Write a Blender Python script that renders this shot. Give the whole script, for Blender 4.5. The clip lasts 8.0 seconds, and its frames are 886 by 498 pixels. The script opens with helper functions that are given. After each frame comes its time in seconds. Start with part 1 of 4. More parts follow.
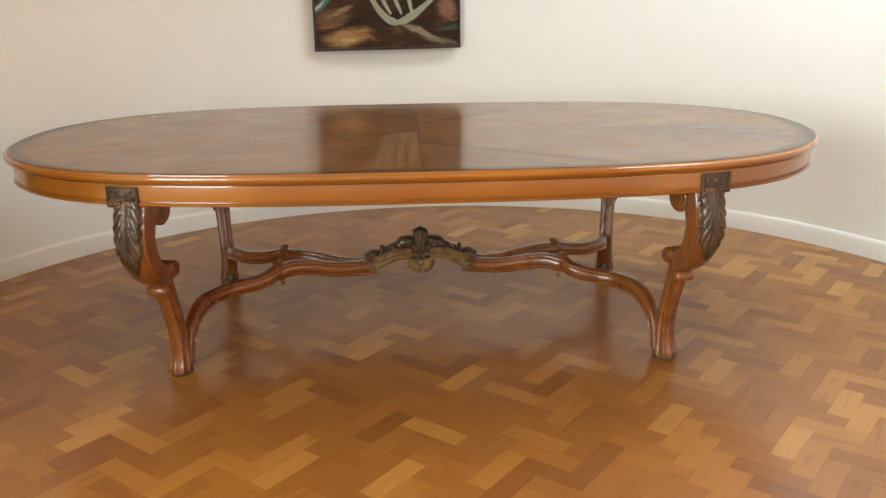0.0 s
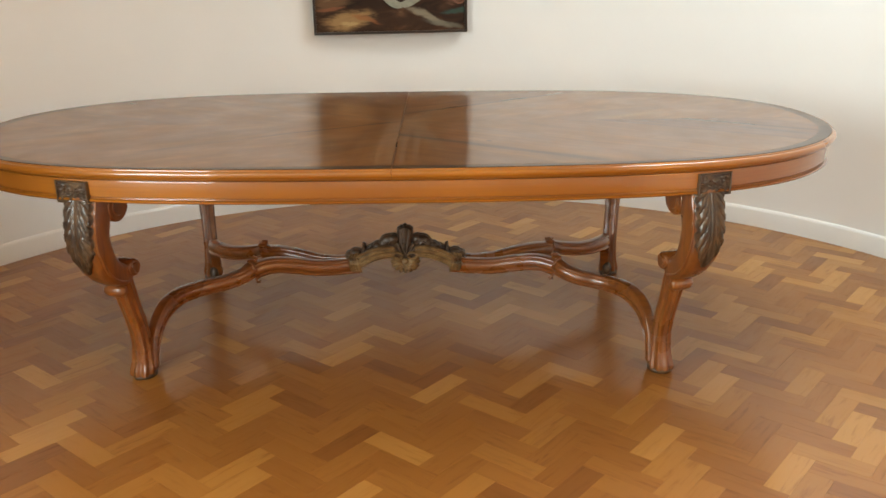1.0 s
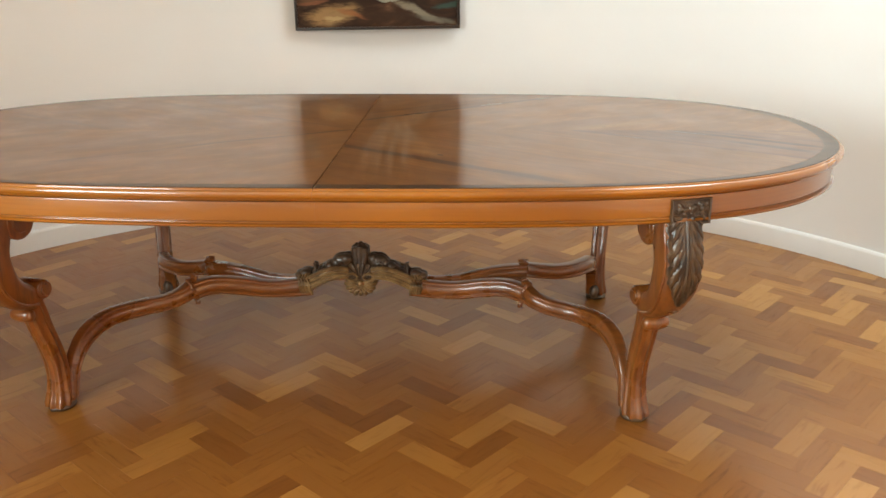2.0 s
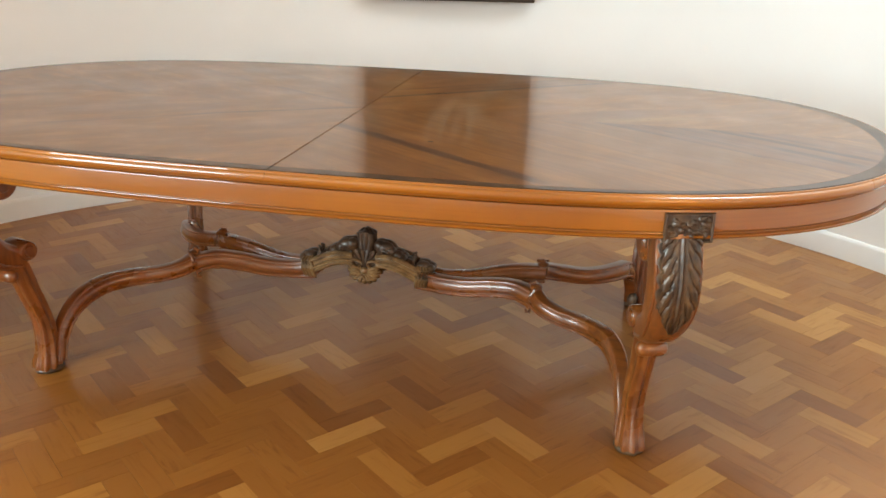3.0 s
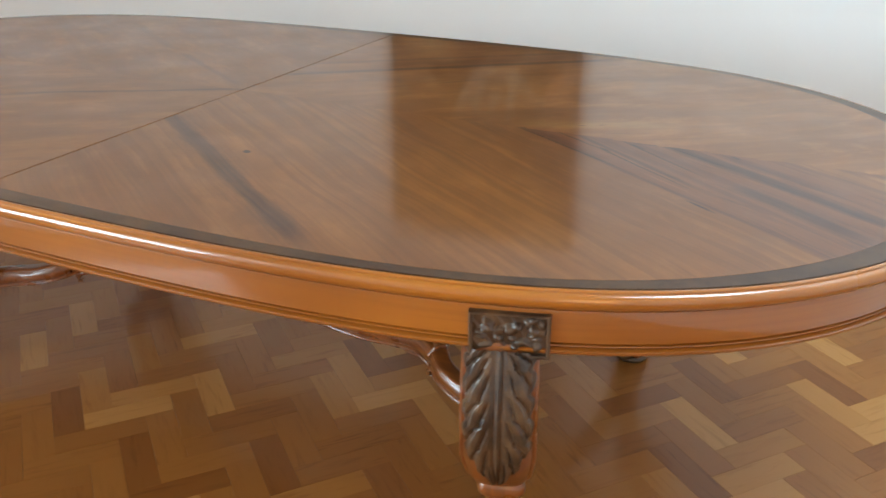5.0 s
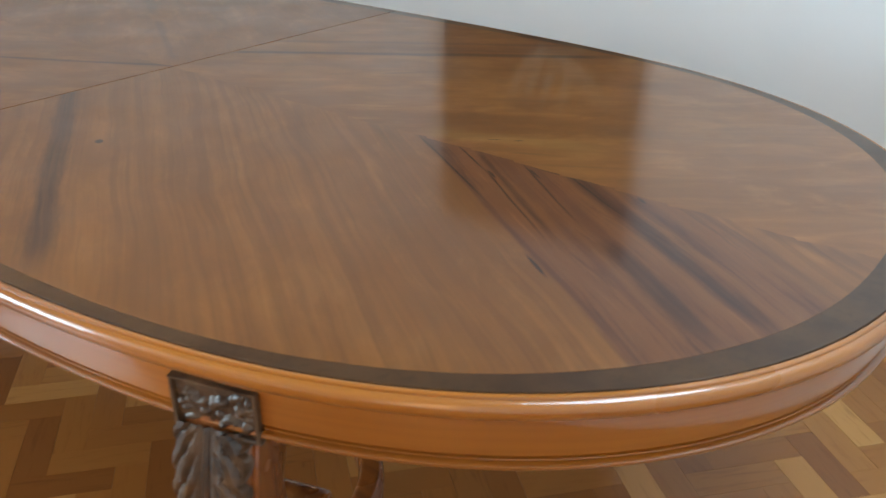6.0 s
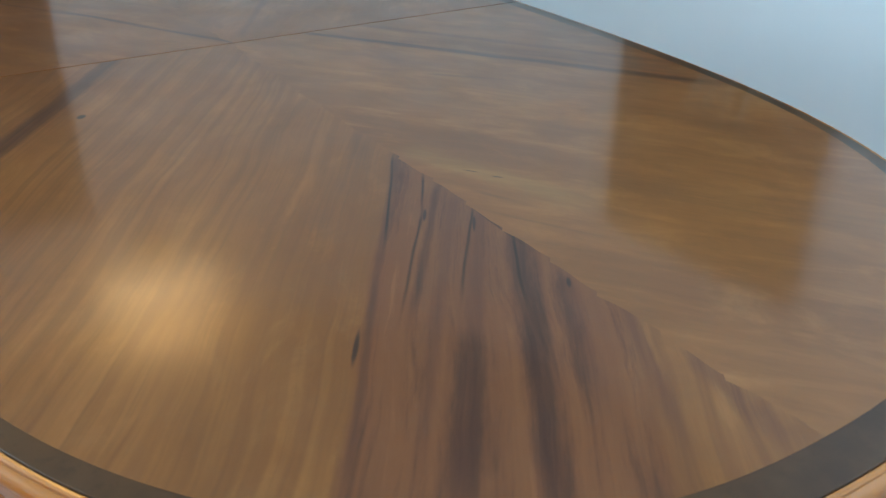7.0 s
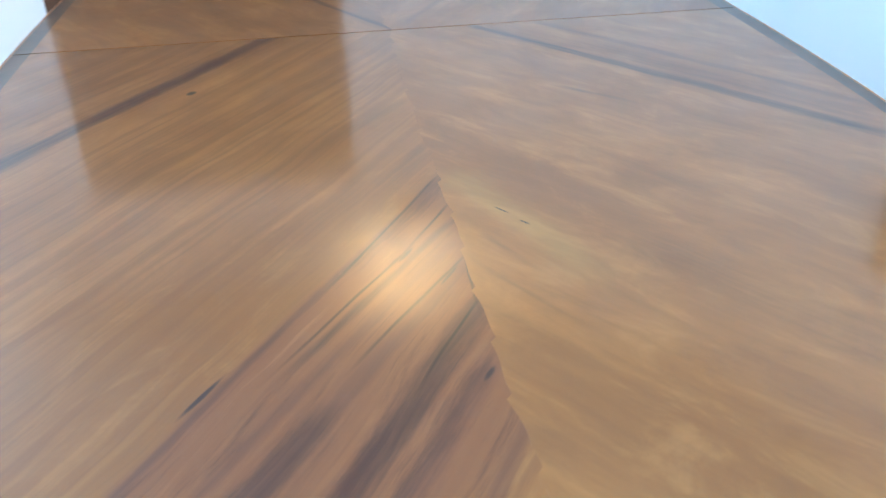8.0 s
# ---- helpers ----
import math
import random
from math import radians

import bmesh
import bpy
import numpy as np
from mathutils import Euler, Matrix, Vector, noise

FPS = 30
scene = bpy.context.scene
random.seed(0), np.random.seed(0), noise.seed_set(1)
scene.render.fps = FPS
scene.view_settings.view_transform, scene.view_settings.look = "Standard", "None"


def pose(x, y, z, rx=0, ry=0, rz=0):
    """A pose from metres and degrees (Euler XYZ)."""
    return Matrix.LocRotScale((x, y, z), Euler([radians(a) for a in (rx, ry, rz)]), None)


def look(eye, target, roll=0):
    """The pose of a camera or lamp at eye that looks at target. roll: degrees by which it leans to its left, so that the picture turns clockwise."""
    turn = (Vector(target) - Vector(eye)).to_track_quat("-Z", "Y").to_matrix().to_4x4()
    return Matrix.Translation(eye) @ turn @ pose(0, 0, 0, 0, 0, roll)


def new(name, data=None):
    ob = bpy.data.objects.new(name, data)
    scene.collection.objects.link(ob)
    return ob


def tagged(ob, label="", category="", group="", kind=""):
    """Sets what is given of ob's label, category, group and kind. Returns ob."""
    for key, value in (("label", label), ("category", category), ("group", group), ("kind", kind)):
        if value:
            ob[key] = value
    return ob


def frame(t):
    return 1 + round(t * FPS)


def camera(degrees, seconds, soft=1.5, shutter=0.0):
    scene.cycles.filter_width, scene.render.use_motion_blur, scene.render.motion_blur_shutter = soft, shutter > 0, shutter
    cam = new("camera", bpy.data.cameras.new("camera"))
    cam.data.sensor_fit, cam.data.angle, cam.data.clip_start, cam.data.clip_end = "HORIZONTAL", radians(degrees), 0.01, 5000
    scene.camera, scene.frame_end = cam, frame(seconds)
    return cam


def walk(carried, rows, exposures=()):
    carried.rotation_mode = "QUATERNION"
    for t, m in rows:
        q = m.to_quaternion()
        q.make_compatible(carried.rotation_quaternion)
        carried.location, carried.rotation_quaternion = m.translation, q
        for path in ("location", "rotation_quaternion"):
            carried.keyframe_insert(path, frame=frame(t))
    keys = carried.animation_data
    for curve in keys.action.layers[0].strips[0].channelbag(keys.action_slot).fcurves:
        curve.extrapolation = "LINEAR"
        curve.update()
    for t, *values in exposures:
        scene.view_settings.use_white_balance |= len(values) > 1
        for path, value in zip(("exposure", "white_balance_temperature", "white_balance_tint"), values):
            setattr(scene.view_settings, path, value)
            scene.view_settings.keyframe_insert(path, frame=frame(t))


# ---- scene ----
cam = camera(53.99, 8.0, soft=1.5, shutter=0.3)
PATH = [
    (0, (-0.0731, -3.4012, 1.3578), (0.0193, -1.4953, 0.7586), -0.74),
    (0.5, (0.0276, -3.2990, 1.3421), (0.0582, -1.3961, 0.7275), -0.63),
    (1, (0.1449, -3.1854, 1.3483), (0.1450, -1.2888, 0.7137), -0.72),
    (1.5, (0.2607, -3.0302, 1.3350), (0.2694, -1.1348, 0.6966), -0.67),
    (1.7, (0.3198, -2.9467, 1.3406), (0.3095, -1.0526, 0.6988), -0.74),
    (2.8, (0.7518, -2.6120, 1.3233), (0.3770, -0.7738, 0.6302), 0.98),
    (3, (0.8196, -2.5567, 1.3262), (0.4159, -0.7304, 0.6180), 1.00),
    (3.5, (1.0101, -2.3452, 1.3430), (0.4737, -0.5619, 0.6134), 0.59),
    (4, (1.1702, -2.1030, 1.3389), (0.4772, -0.3883, 0.5776), 0.17),
    (4.2, (1.2097, -2.0249, 1.3366), (0.4865, -0.3301, 0.5591), -0.16),
    (5.3, (1.4235, -1.4831, 1.2975), (0.5519, 0.0950, 0.4314), 0.15),
    (5.5, (1.5093, -1.3910, 1.3048), (0.5664, 0.1382, 0.4259), 0.56),
    (6, (1.6315, -1.1322, 1.2975), (0.5402, 0.2755, 0.3878), 0.35),
    (6.5, (1.7063, -0.8545, 1.2882), (0.4231, 0.3707, 0.3650), 0.17),
    (7, (1.7879, -0.6128, 1.2957), (0.3145, 0.3336, 0.3295), 0.62),
    (7.5, (1.7972, -0.3903, 1.2916), (0.1888, 0.2394, 0.2833), -0.29),
    (8, (1.7806, -0.1591, 1.2987), (0.0730, 0.0844, 0.2863), -1.45),
]
walk(cam, [(t, look(eye, target, roll)) for t, eye, target, roll in PATH],
     exposures=[(0, 0.06, 8830, 22.7),
                (0.5, -0.02, 8830, 22.7),
                (1.5, 0.08, 8830, 22.7),
                (3.5, 0.34, 7753, 20.2),
                (4, 0.37, 7323, 19.2),
                (5.5, -0.05, 6999, 18.7),
                (6.5, -0.13, 6120, 10.5),
                (7, -0.06, 5400, 4.5),
                (8, 0.94, 4720, 4.5)])

# ---- light ----
world = bpy.data.worlds.new("daylight")
scene.world = world
world.use_nodes = True
wn = world.node_tree.nodes
sky = wn.new("ShaderNodeTexSky")
sky.sky_type = "NISHITA"
sky.sun_disc = False
sky.sun_elevation = radians(48)
sky.sun_rotation = radians(20)
wn["Background"].inputs["Strength"].default_value = 0.10
world.node_tree.links.new(sky.outputs["Color"], wn["Background"].inputs["Color"])

sun_data = bpy.data.lights.new("sun", "SUN")
sun_data.energy = 2.5
sun_data.angle = radians(0.5)
sun_data.color = (1.0, 0.95, 0.88)
new("sun", sun_data).matrix_world = look((3.0, 7.0, 9.0), (0, 0, 0))


def window_light(name, eye, target, wide, high, watts, colour):
    data = bpy.data.lights.new(name, "AREA")
    data.shape = "RECTANGLE"
    data.size, data.size_y, data.energy, data.color = wide, high, watts, colour
    lamp = new(name, data)
    lamp.matrix_world = look(eye, target)
    return lamp


# in the wide west window's opening; the next two are unseen fill, added
window_light("window_daylight", (-2.24, -3.75, 1.60), (0.0, -3.75, 1.60), 2.6, 1.60, 262.0, (0.58, 0.85, 1.0))
# warm fill added from the east to tint the left wall
window_light("added_east_fill", (2.60, -3.90, 1.60), (0.0, -3.90, 1.60), 1.9, 1.40, 46.0, (1.0, 0.56, 0.22))
# cool overhead fill, added to brighten the right end; no source known
window_light("added_overhead_fill", (1.70, 0.15, 2.80), (1.70, 0.15, 0.0), 0.86, 1.06, 60.0, (0.52, 0.80, 1.0))
# the bulb of the wall lamp, shining up out of its bowl
window_light("bowl_bulb", (-2.036, 0.178, 2.385), (-2.036, 0.178, 3.0), 0.09, 0.09, 12.0, (1.0, 0.56, 0.20))

# ---- materials ----


def material(name):
    m = bpy.data.materials.new(name)
    m.use_nodes = True
    return m, m.node_tree.nodes, m.node_tree.links, m.node_tree.nodes["Principled BSDF"]


class Graph:
    """Short hand for node maths."""

    def __init__(self, name):
        self.mat, self.n, self.l, self.bsdf = material(name)

    def node(self, kind, **props):
        nd = self.n.new(kind)
        for key, value in props.items():
            if key == "operation":
                nd.operation = value
            elif key == "blend_type":
                nd.blend_type = value
            elif key == "data_type":
                nd.data_type = value
            elif key == "noise_dimensions":
                nd.noise_dimensions = value
        return nd

    def plug(self, socket, value):
        if isinstance(value, bpy.types.NodeSocket):
            self.l.new(value, socket)
        else:
            socket.default_value = value

    def math(self, op, a, b=0.0, c=0.0):
        nd = self.node("ShaderNodeMath", operation=op)
        for i, v in enumerate((a, b, c)):
            self.plug(nd.inputs[i], v)
        return nd.outputs[0]

    def step(self, x, lo, hi):
        nd = self.n.new("ShaderNodeMapRange")
        nd.interpolation_type = "SMOOTHSTEP"
        self.plug(nd.inputs["Value"], x)
        nd.inputs["From Min"].default_value, nd.inputs["From Max"].default_value = lo, hi
        return nd.outputs["Result"]

    def remap(self, x, a, b, c, d):
        nd = self.n.new("ShaderNodeMapRange")
        self.plug(nd.inputs["Value"], x)
        for key, v in zip(("From Min", "From Max", "To Min", "To Max"), (a, b, c, d)):
            self.plug(nd.inputs[key], v)
        return nd.outputs["Result"]

    def noise(self, vector, scale, detail=4.0, rough=0.55, distort=0.0):
        nd = self.n.new("ShaderNodeTexNoise")
        self.plug(nd.inputs["Vector"], vector)
        nd.inputs["Scale"].default_value = scale
        nd.inputs["Detail"].default_value = detail
        nd.inputs["Roughness"].default_value = rough
        nd.inputs["Distortion"].default_value = distort
        return nd.outputs["Fac"]

    def mix(self, fac, a, b, how="MIX"):
        nd = self.n.new("ShaderNodeMix")
        nd.data_type, nd.blend_type = "RGBA", how
        self.plug(nd.inputs[0], fac)
        for socket, v in ((nd.inputs[6], a), (nd.inputs[7], b)):
            self.plug(socket, v if isinstance(v, bpy.types.NodeSocket) else (*v, 1.0))
        return nd.outputs[2]

    def ramp(self, fac, stops):
        nd = self.n.new("ShaderNodeValToRGB")
        el = nd.color_ramp.elements
        while len(el) < len(stops):
            el.new(0.5)
        for e, (pos, col) in zip(el, stops):
            e.position, e.color = pos, (*col, 1.0)
        self.plug(nd.inputs[0], fac)
        return nd.outputs[0]

    def coords(self, which="Object"):
        return self.n.new("ShaderNodeTexCoord").outputs[which]

    def mapped(self, vector, scale=(1, 1, 1), rot=0.0, loc=(0, 0, 0)):
        nd = self.n.new("ShaderNodeMapping")
        self.plug(nd.inputs["Vector"], vector)
        nd.inputs["Scale"].default_value = scale
        nd.inputs["Rotation"].default_value = (0, 0, rot)
        nd.inputs["Location"].default_value = loc
        return nd.outputs["Vector"]

    def xyz(self, vector):
        nd = self.n.new("ShaderNodeSeparateXYZ")
        self.plug(nd.inputs[0], vector)
        return nd.outputs

    def vec(self, x, y, z):
        nd = self.n.new("ShaderNodeCombineXYZ")
        for i, v in enumerate((x, y, z)):
            self.plug(nd.inputs[i], v)
        return nd.outputs[0]

    def bump(self, height, strength, distance):
        nd = self.n.new("ShaderNodeBump")
        nd.inputs["Strength"].default_value = strength
        nd.inputs["Distance"].default_value = distance
        self.plug(nd.inputs["Height"], height)
        self.plug(self.bsdf.inputs["Normal"], nd.outputs["Normal"])

    def finish(self, colour, rough, coat=0.0, coat_rough=0.1, spec=0.5, metal=0.0):
        b = self.bsdf
        self.plug(b.inputs["Base Color"], colour if isinstance(colour, bpy.types.NodeSocket) else (*colour, 1.0))
        self.plug(b.inputs["Roughness"], rough)
        b.inputs["Specular IOR Level"].default_value = spec
        b.inputs["Metallic"].default_value = metal
        b.inputs["Coat Weight"].default_value = coat
        b.inputs["Coat Roughness"].default_value = coat_rough
        return self.mat


def plaster(name, colour, rough=0.75):
    g = Graph(name)
    c = g.coords()
    big = g.noise(c, 1.1, 3)
    fine = g.noise(c, 160.0, 3)
    col = g.mix(g.step(big, 0.3, 0.7), tuple(v * 0.965 for v in colour), colour)
    g.bump(g.math("ADD", g.math("MULTIPLY", big, 2.0), g.math("MULTIPLY", fine, 0.15)), 0.25, 0.003)
    return g.finish(col, rough, spec=0.3)


WALL = plaster("white_wall_paint", (0.80, 0.795, 0.78))
CEIL = plaster("cream_ceiling_paint", (0.64, 0.60, 0.52))


def gloss_paint():
    g = Graph("white_trim_paint")
    n = g.noise(g.coords(), 6.0, 4)
    g.bump(n, 0.1, 0.002)
    return g.finish(g.mix(n, (0.72, 0.71, 0.69), (0.79, 0.78, 0.76)), 0.4)


TRIM = gloss_paint()


def parquet(name, per_object):
    """Oiled and varnished wood blocks, the grain along u; a tone of its own for each block."""
    g = Graph(name)
    uv = g.coords("UV")
    if per_object:
        rnd = g.n.new("ShaderNodeObjectInfo").outputs["Random"]
    else:
        rnd = g.n.new("ShaderNodeNewGeometry").outputs["Random Per Island"]
    u, v, _ = g.xyz(uv)
    r2 = g.math("FRACT", g.math("MULTIPLY", rnd, 37.7))
    r3 = g.math("FRACT", g.math("MULTIPLY", rnd, 91.3))
    p = g.vec(g.math("ADD", g.math("MULTIPLY", u, 7.0), g.math("MULTIPLY", rnd, 40.0)),
              g.math("ADD", g.math("MULTIPLY", v, 60.0), g.math("MULTIPLY", r2, 60.0)), rnd)
    grain = g.noise(p, 1.0, 5, 0.6, 0.6)
    p2 = g.vec(g.math("MULTIPLY", u, 30.0), g.math("MULTIPLY", v, 520.0), g.math("MULTIPLY", r2, 50.0))
    pores = g.noise(p2, 1.0, 3, 0.6)
    tone = g.ramp(rnd, [(0.0, (0.205, 0.066, 0.013)), (0.08, (0.236, 0.079, 0.015)), (0.25, (0.264, 0.092, 0.018)),
                        (0.70, (0.302, 0.110, 0.022)), (0.90, (0.365, 0.146, 0.032)), (1.0, (0.450, 0.202, 0.054))])
    dark = g.mix(1.0, tone, (0.66, 0.57, 0.48), "MULTIPLY")
    fac = g.math("MULTIPLY", g.step(grain, 0.50, 0.74), g.remap(r3, 0, 1, 0.25, 0.95))
    col = g.mix(fac, tone, dark)
    col = g.mix(g.math("MULTIPLY", g.step(pores, 0.60, 0.75), 0.25), col, dark)
    worn = g.noise(uv, 9.0, 3)
    rough = g.remap(g.math("ADD", g.math("MULTIPLY", grain, 0.5), g.math("MULTIPLY", worn, 0.5)), 0.3, 0.7, 0.34, 0.50)
    g.bump(g.math("ADD", g.math("MULTIPLY", pores, 0.5), grain), 0.12, 0.0008)
    return g.finish(col, rough, coat=0.50, coat_rough=0.17, spec=0.25)


BLOCK_ONE = parquet("parquet_block_wood", True)
BLOCK_MANY = parquet("parquet_field_wood", False)


def joint_dirt():
    g = Graph("parquet_joint_filler")
    n = g.noise(g.coords(), 30.0, 4)
    return g.finish(g.mix(n, (0.10, 0.042, 0.015), (0.16, 0.070, 0.026)), 0.85)


JOINT = joint_dirt()


def carved_wood(name, light, dark, scale=(4, 26, 26), rough=(0.22, 0.38), coat=0.5):
    """Varnished solid wood with a long grain and darker patina."""
    g = Graph(name)
    c = g.coords()
    grain = g.noise(g.mapped(c, scale), 1.0, 5, 0.6, 0.8)
    cloud = g.noise(c, 7.0, 3)
    col = g.mix(g.step(grain, 0.36, 0.70), light, dark)
    col = g.mix(g.math("MULTIPLY", g.step(cloud, 0.45, 0.75), 0.45), col, dark)
    r = g.remap(cloud, 0.3, 0.7, rough[0], rough[1])
    g.bump(grain, 0.08, 0.001)
    return g.finish(col, r, coat=coat, coat_rough=0.17)


LEG = carved_wood("varnished_leg_wood", (0.240, 0.072, 0.015), (0.140, 0.038, 0.010), (40, 40, 5), (0.24, 0.36), 0.55)
RAIL = carved_wood("varnished_stretcher_wood", (0.235, 0.070, 0.015), (0.145, 0.040, 0.010), (5, 40, 40), (0.24, 0.36), 0.55)


def polished_amber():
    """Smooth polished wood with a faint long grain round the edge."""
    g = Graph("polished_amber_wood")
    c = g.coords()
    grain = g.noise(g.mapped(c, (2.2, 2.2, 160)), 1.0, 3, 0.5)
    cloud = g.noise(g.mapped(c, (1.6, 1.6, 3.0)), 1.0, 2)
    col = g.mix(g.step(cloud, 0.35, 0.70), (0.370, 0.121, 0.015), (0.270, 0.080, 0.010))
    col = g.mix(g.math("MULTIPLY", g.step(grain, 0.45, 0.75), 0.28), col, (0.18, 0.050, 0.008))
    return g.finish(col, g.remap(cloud, 0.3, 0.7, 0.26, 0.36), coat=1.0, coat_rough=0.035, spec=0.3)


APRON = polished_amber()
DOORWOOD = carved_wood("dark_door_wood", (0.095, 0.042, 0.015), (0.045, 0.018, 0.007), (22, 22, 2), (0.50, 0.62), 0.0)


def bronzed():
    g = Graph("bronzed_carving")
    c = g.coords()
    a = g.noise(c, 26.0, 5, 0.6)
    b = g.noise(c, 140.0, 3)
    col = g.ramp(a, [(0.30, (0.020, 0.011, 0.007)), (0.50, (0.062, 0.033, 0.017)), (0.70, (0.125, 0.066, 0.029)), (0.84, (0.130, 0.044, 0.014))])
    g.bump(g.math("ADD", a, g.math("MULTIPLY", b, 0.4)), 0.35, 0.003)
    return g.finish(col, g.remap(a, 0.3, 0.7, 0.34, 0.50), coat=0.35, coat_rough=0.18, metal=0.0)


BRONZED = bronzed()


def gilt():
    g = Graph("worn_gilt_carving")
    c = g.coords()
    a = g.noise(c, 30.0, 5, 0.6)
    col = g.ramp(a, [(0.30, (0.060, 0.032, 0.014)), (0.48, (0.180, 0.100, 0.042)), (0.72, (0.320, 0.195, 0.085))])
    g.bump(a, 0.35, 0.003)
    return g.finish(col, 0.32, coat=0.6, coat_rough=0.14, metal=0.2)


GILT = gilt()


def veneer(name, angle, streaks, marks=(), figure=1.0, zones=()):
    """Book-matched top veneer. The grain runs along angle (degrees); streaks: from x, y to x, y, half width, depth, colour;
    zones of many thin dark lines: across from, across to, along from, along to, depth."""
    g = Graph(name)
    c = g.coords()
    x, y, _ = g.xyz(c)
    ca, sa = math.cos(radians(angle)), math.sin(radians(angle))
    along = g.math("ADD", g.math("MULTIPLY", x, ca), g.math("MULTIPLY", y, sa))
    across = g.math("ADD", g.math("MULTIPLY", x, -sa), g.math("MULTIPLY", y, ca))
    wob = g.math("MULTIPLY", g.math("SUBTRACT", g.noise(g.vec(g.math("MULTIPLY", along, 2.2), g.math("MULTIPLY", across, 5.0), 0.3), 1.0, 3), 0.5), 0.05)
    ac = g.math("ADD", across, wob)
    bands = g.noise(g.vec(g.math("MULTIPLY", along, 0.9), g.math("MULTIPLY", ac, 26.0), angle), 1.0, 5, 0.62)
    stripes = g.noise(g.vec(g.math("MULTIPLY", along, 0.7), g.math("MULTIPLY", ac, 56.0), 5.0), 1.0, 2, 0.5)
    fine = g.noise(g.vec(g.math("MULTIPLY", along, 2.6), g.math("MULTIPLY", ac, 150.0), 1.0), 1.0, 4, 0.65)
    pores = g.noise(g.vec(g.math("MULTIPLY", along, 22.0), g.math("MULTIPLY", across, 700.0), 2.0), 1.0, 2)
    cloud = g.noise(g.vec(g.math("MULTIPLY", along, 1.6), g.math("MULTIPLY", ac, 4.0), 7.0), 1.0, 3)
    mottle = g.noise(g.vec(g.math("MULTIPLY", along, 7.0), g.math("MULTIPLY", ac, 17.0), 11.0), 1.0, 5, 0.62, 0.5)
    col = g.mix(g.step(cloud, 0.3, 0.7), (0.204, 0.074, 0.018), (0.144, 0.050, 0.013))
    col = g.mix(g.math("MULTIPLY", g.step(mottle, 0.42, 0.72), 0.44 * (1.15 - 0.6 * figure)), col, (0.104, 0.037, 0.012))
    col = g.mix(g.math("MULTIPLY", g.step(mottle, 0.50, 0.28), 0.40 * (1.15 - 0.5 * figure)), col, (0.283, 0.117, 0.032))
    col = g.mix(g.math("MULTIPLY", g.step(bands, 0.42, 0.70), 0.28 * figure), col, (0.104, 0.035, 0.012))
    col = g.mix(g.math("MULTIPLY", g.step(bands, 0.50, 0.30), 0.24 * figure), col, (0.289, 0.117, 0.031))
    col = g.mix(g.math("MULTIPLY", g.step(stripes, 0.42, 0.60), 0.50 * figure), col, (0.111, 0.038, 0.012))
    col = g.mix(g.math("MULTIPLY", g.step(fine, 0.46, 0.68), 0.36 * (0.10 + 0.90 * figure)), col, (0.101, 0.038, 0.013))
    col = g.mix(g.math("MULTIPLY", g.step(pores, 0.58, 0.70), 0.12), col, (0.089, 0.032, 0.013))
    rag = g.noise(g.vec(g.math("MULTIPLY", along, 7.0), g.math("MULTIPLY", across, 50.0), 4.0), 1.0, 4, 0.7)
    edge = g.math("MULTIPLY", g.math("SUBTRACT", rag, 0.5), 0.055)
    lines = g.noise(g.vec(g.math("MULTIPLY", along, 2.4), g.math("MULTIPLY", ac, 34.0), 21.0), 1.0, 8, 0.74, 0.3)
    for c0, c1, lo, hi, depth in zones:
        off = g.math("ADD", ac, g.math("MULTIPLY", edge, 0.5))
        m = g.math("MULTIPLY", g.step(off, c0 - 0.008, c0 + 0.014), g.math("SUBTRACT", 1.0, g.step(off, c1 - 0.05, c1 + 0.02)))
        m = g.math("MULTIPLY", m, g.math("MULTIPLY", g.step(along, lo - 0.05, lo + 0.05), g.math("SUBTRACT", 1.0, g.step(along, hi - 0.15, hi + 0.05))))
        col = g.mix(g.math("MULTIPLY", m, 0.75 * depth), col, (0.114, 0.036, 0.015))
        col = g.mix(g.math("MULTIPLY", m, g.math("MULTIPLY", g.step(lines, 0.47, 0.68), 0.80 * depth)), col, (0.042, 0.015, 0.010))
        col = g.mix(g.math("MULTIPLY", m, g.math("MULTIPLY", g.step(lines, 0.42, 0.30), 0.5 * depth)), col, (0.200, 0.069, 0.025))
    for x0, y0, x1, y1, half, depth, tint in streaks:
        long = math.hypot(x1 - x0, y1 - y0)
        ux, uy = (x1 - x0) / long, (y1 - y0) / long
        run = g.math("ADD", g.math("MULTIPLY", g.math("SUBTRACT", x, x0), ux), g.math("MULTIPLY", g.math("SUBTRACT", y, y0), uy))
        off = g.math("SUBTRACT", g.math("MULTIPLY", g.math("SUBTRACT", y, y0), ux), g.math("MULTIPLY", g.math("SUBTRACT", x, x0), uy))
        sway = g.math("ADD", g.math("MULTIPLY", wob, 0.35), g.math("MULTIPLY", edge, min(0.9, half * 30)))
        d = g.math("ABSOLUTE", g.math("ADD", off, sway))
        m = g.math("SUBTRACT", 1.0, g.step(d, half * 0.15, half * 1.3))
        m = g.math("MULTIPLY", m, g.math("MULTIPLY", g.step(run, -0.02, 0.03), g.math("SUBTRACT", 1.0, g.step(run, long - 0.08, long + 0.05))))
        m = g.math("MULTIPLY", m, g.remap(fine, 0.3, 0.7, depth * 0.55, depth))
        col = g.mix(m, col, tint)
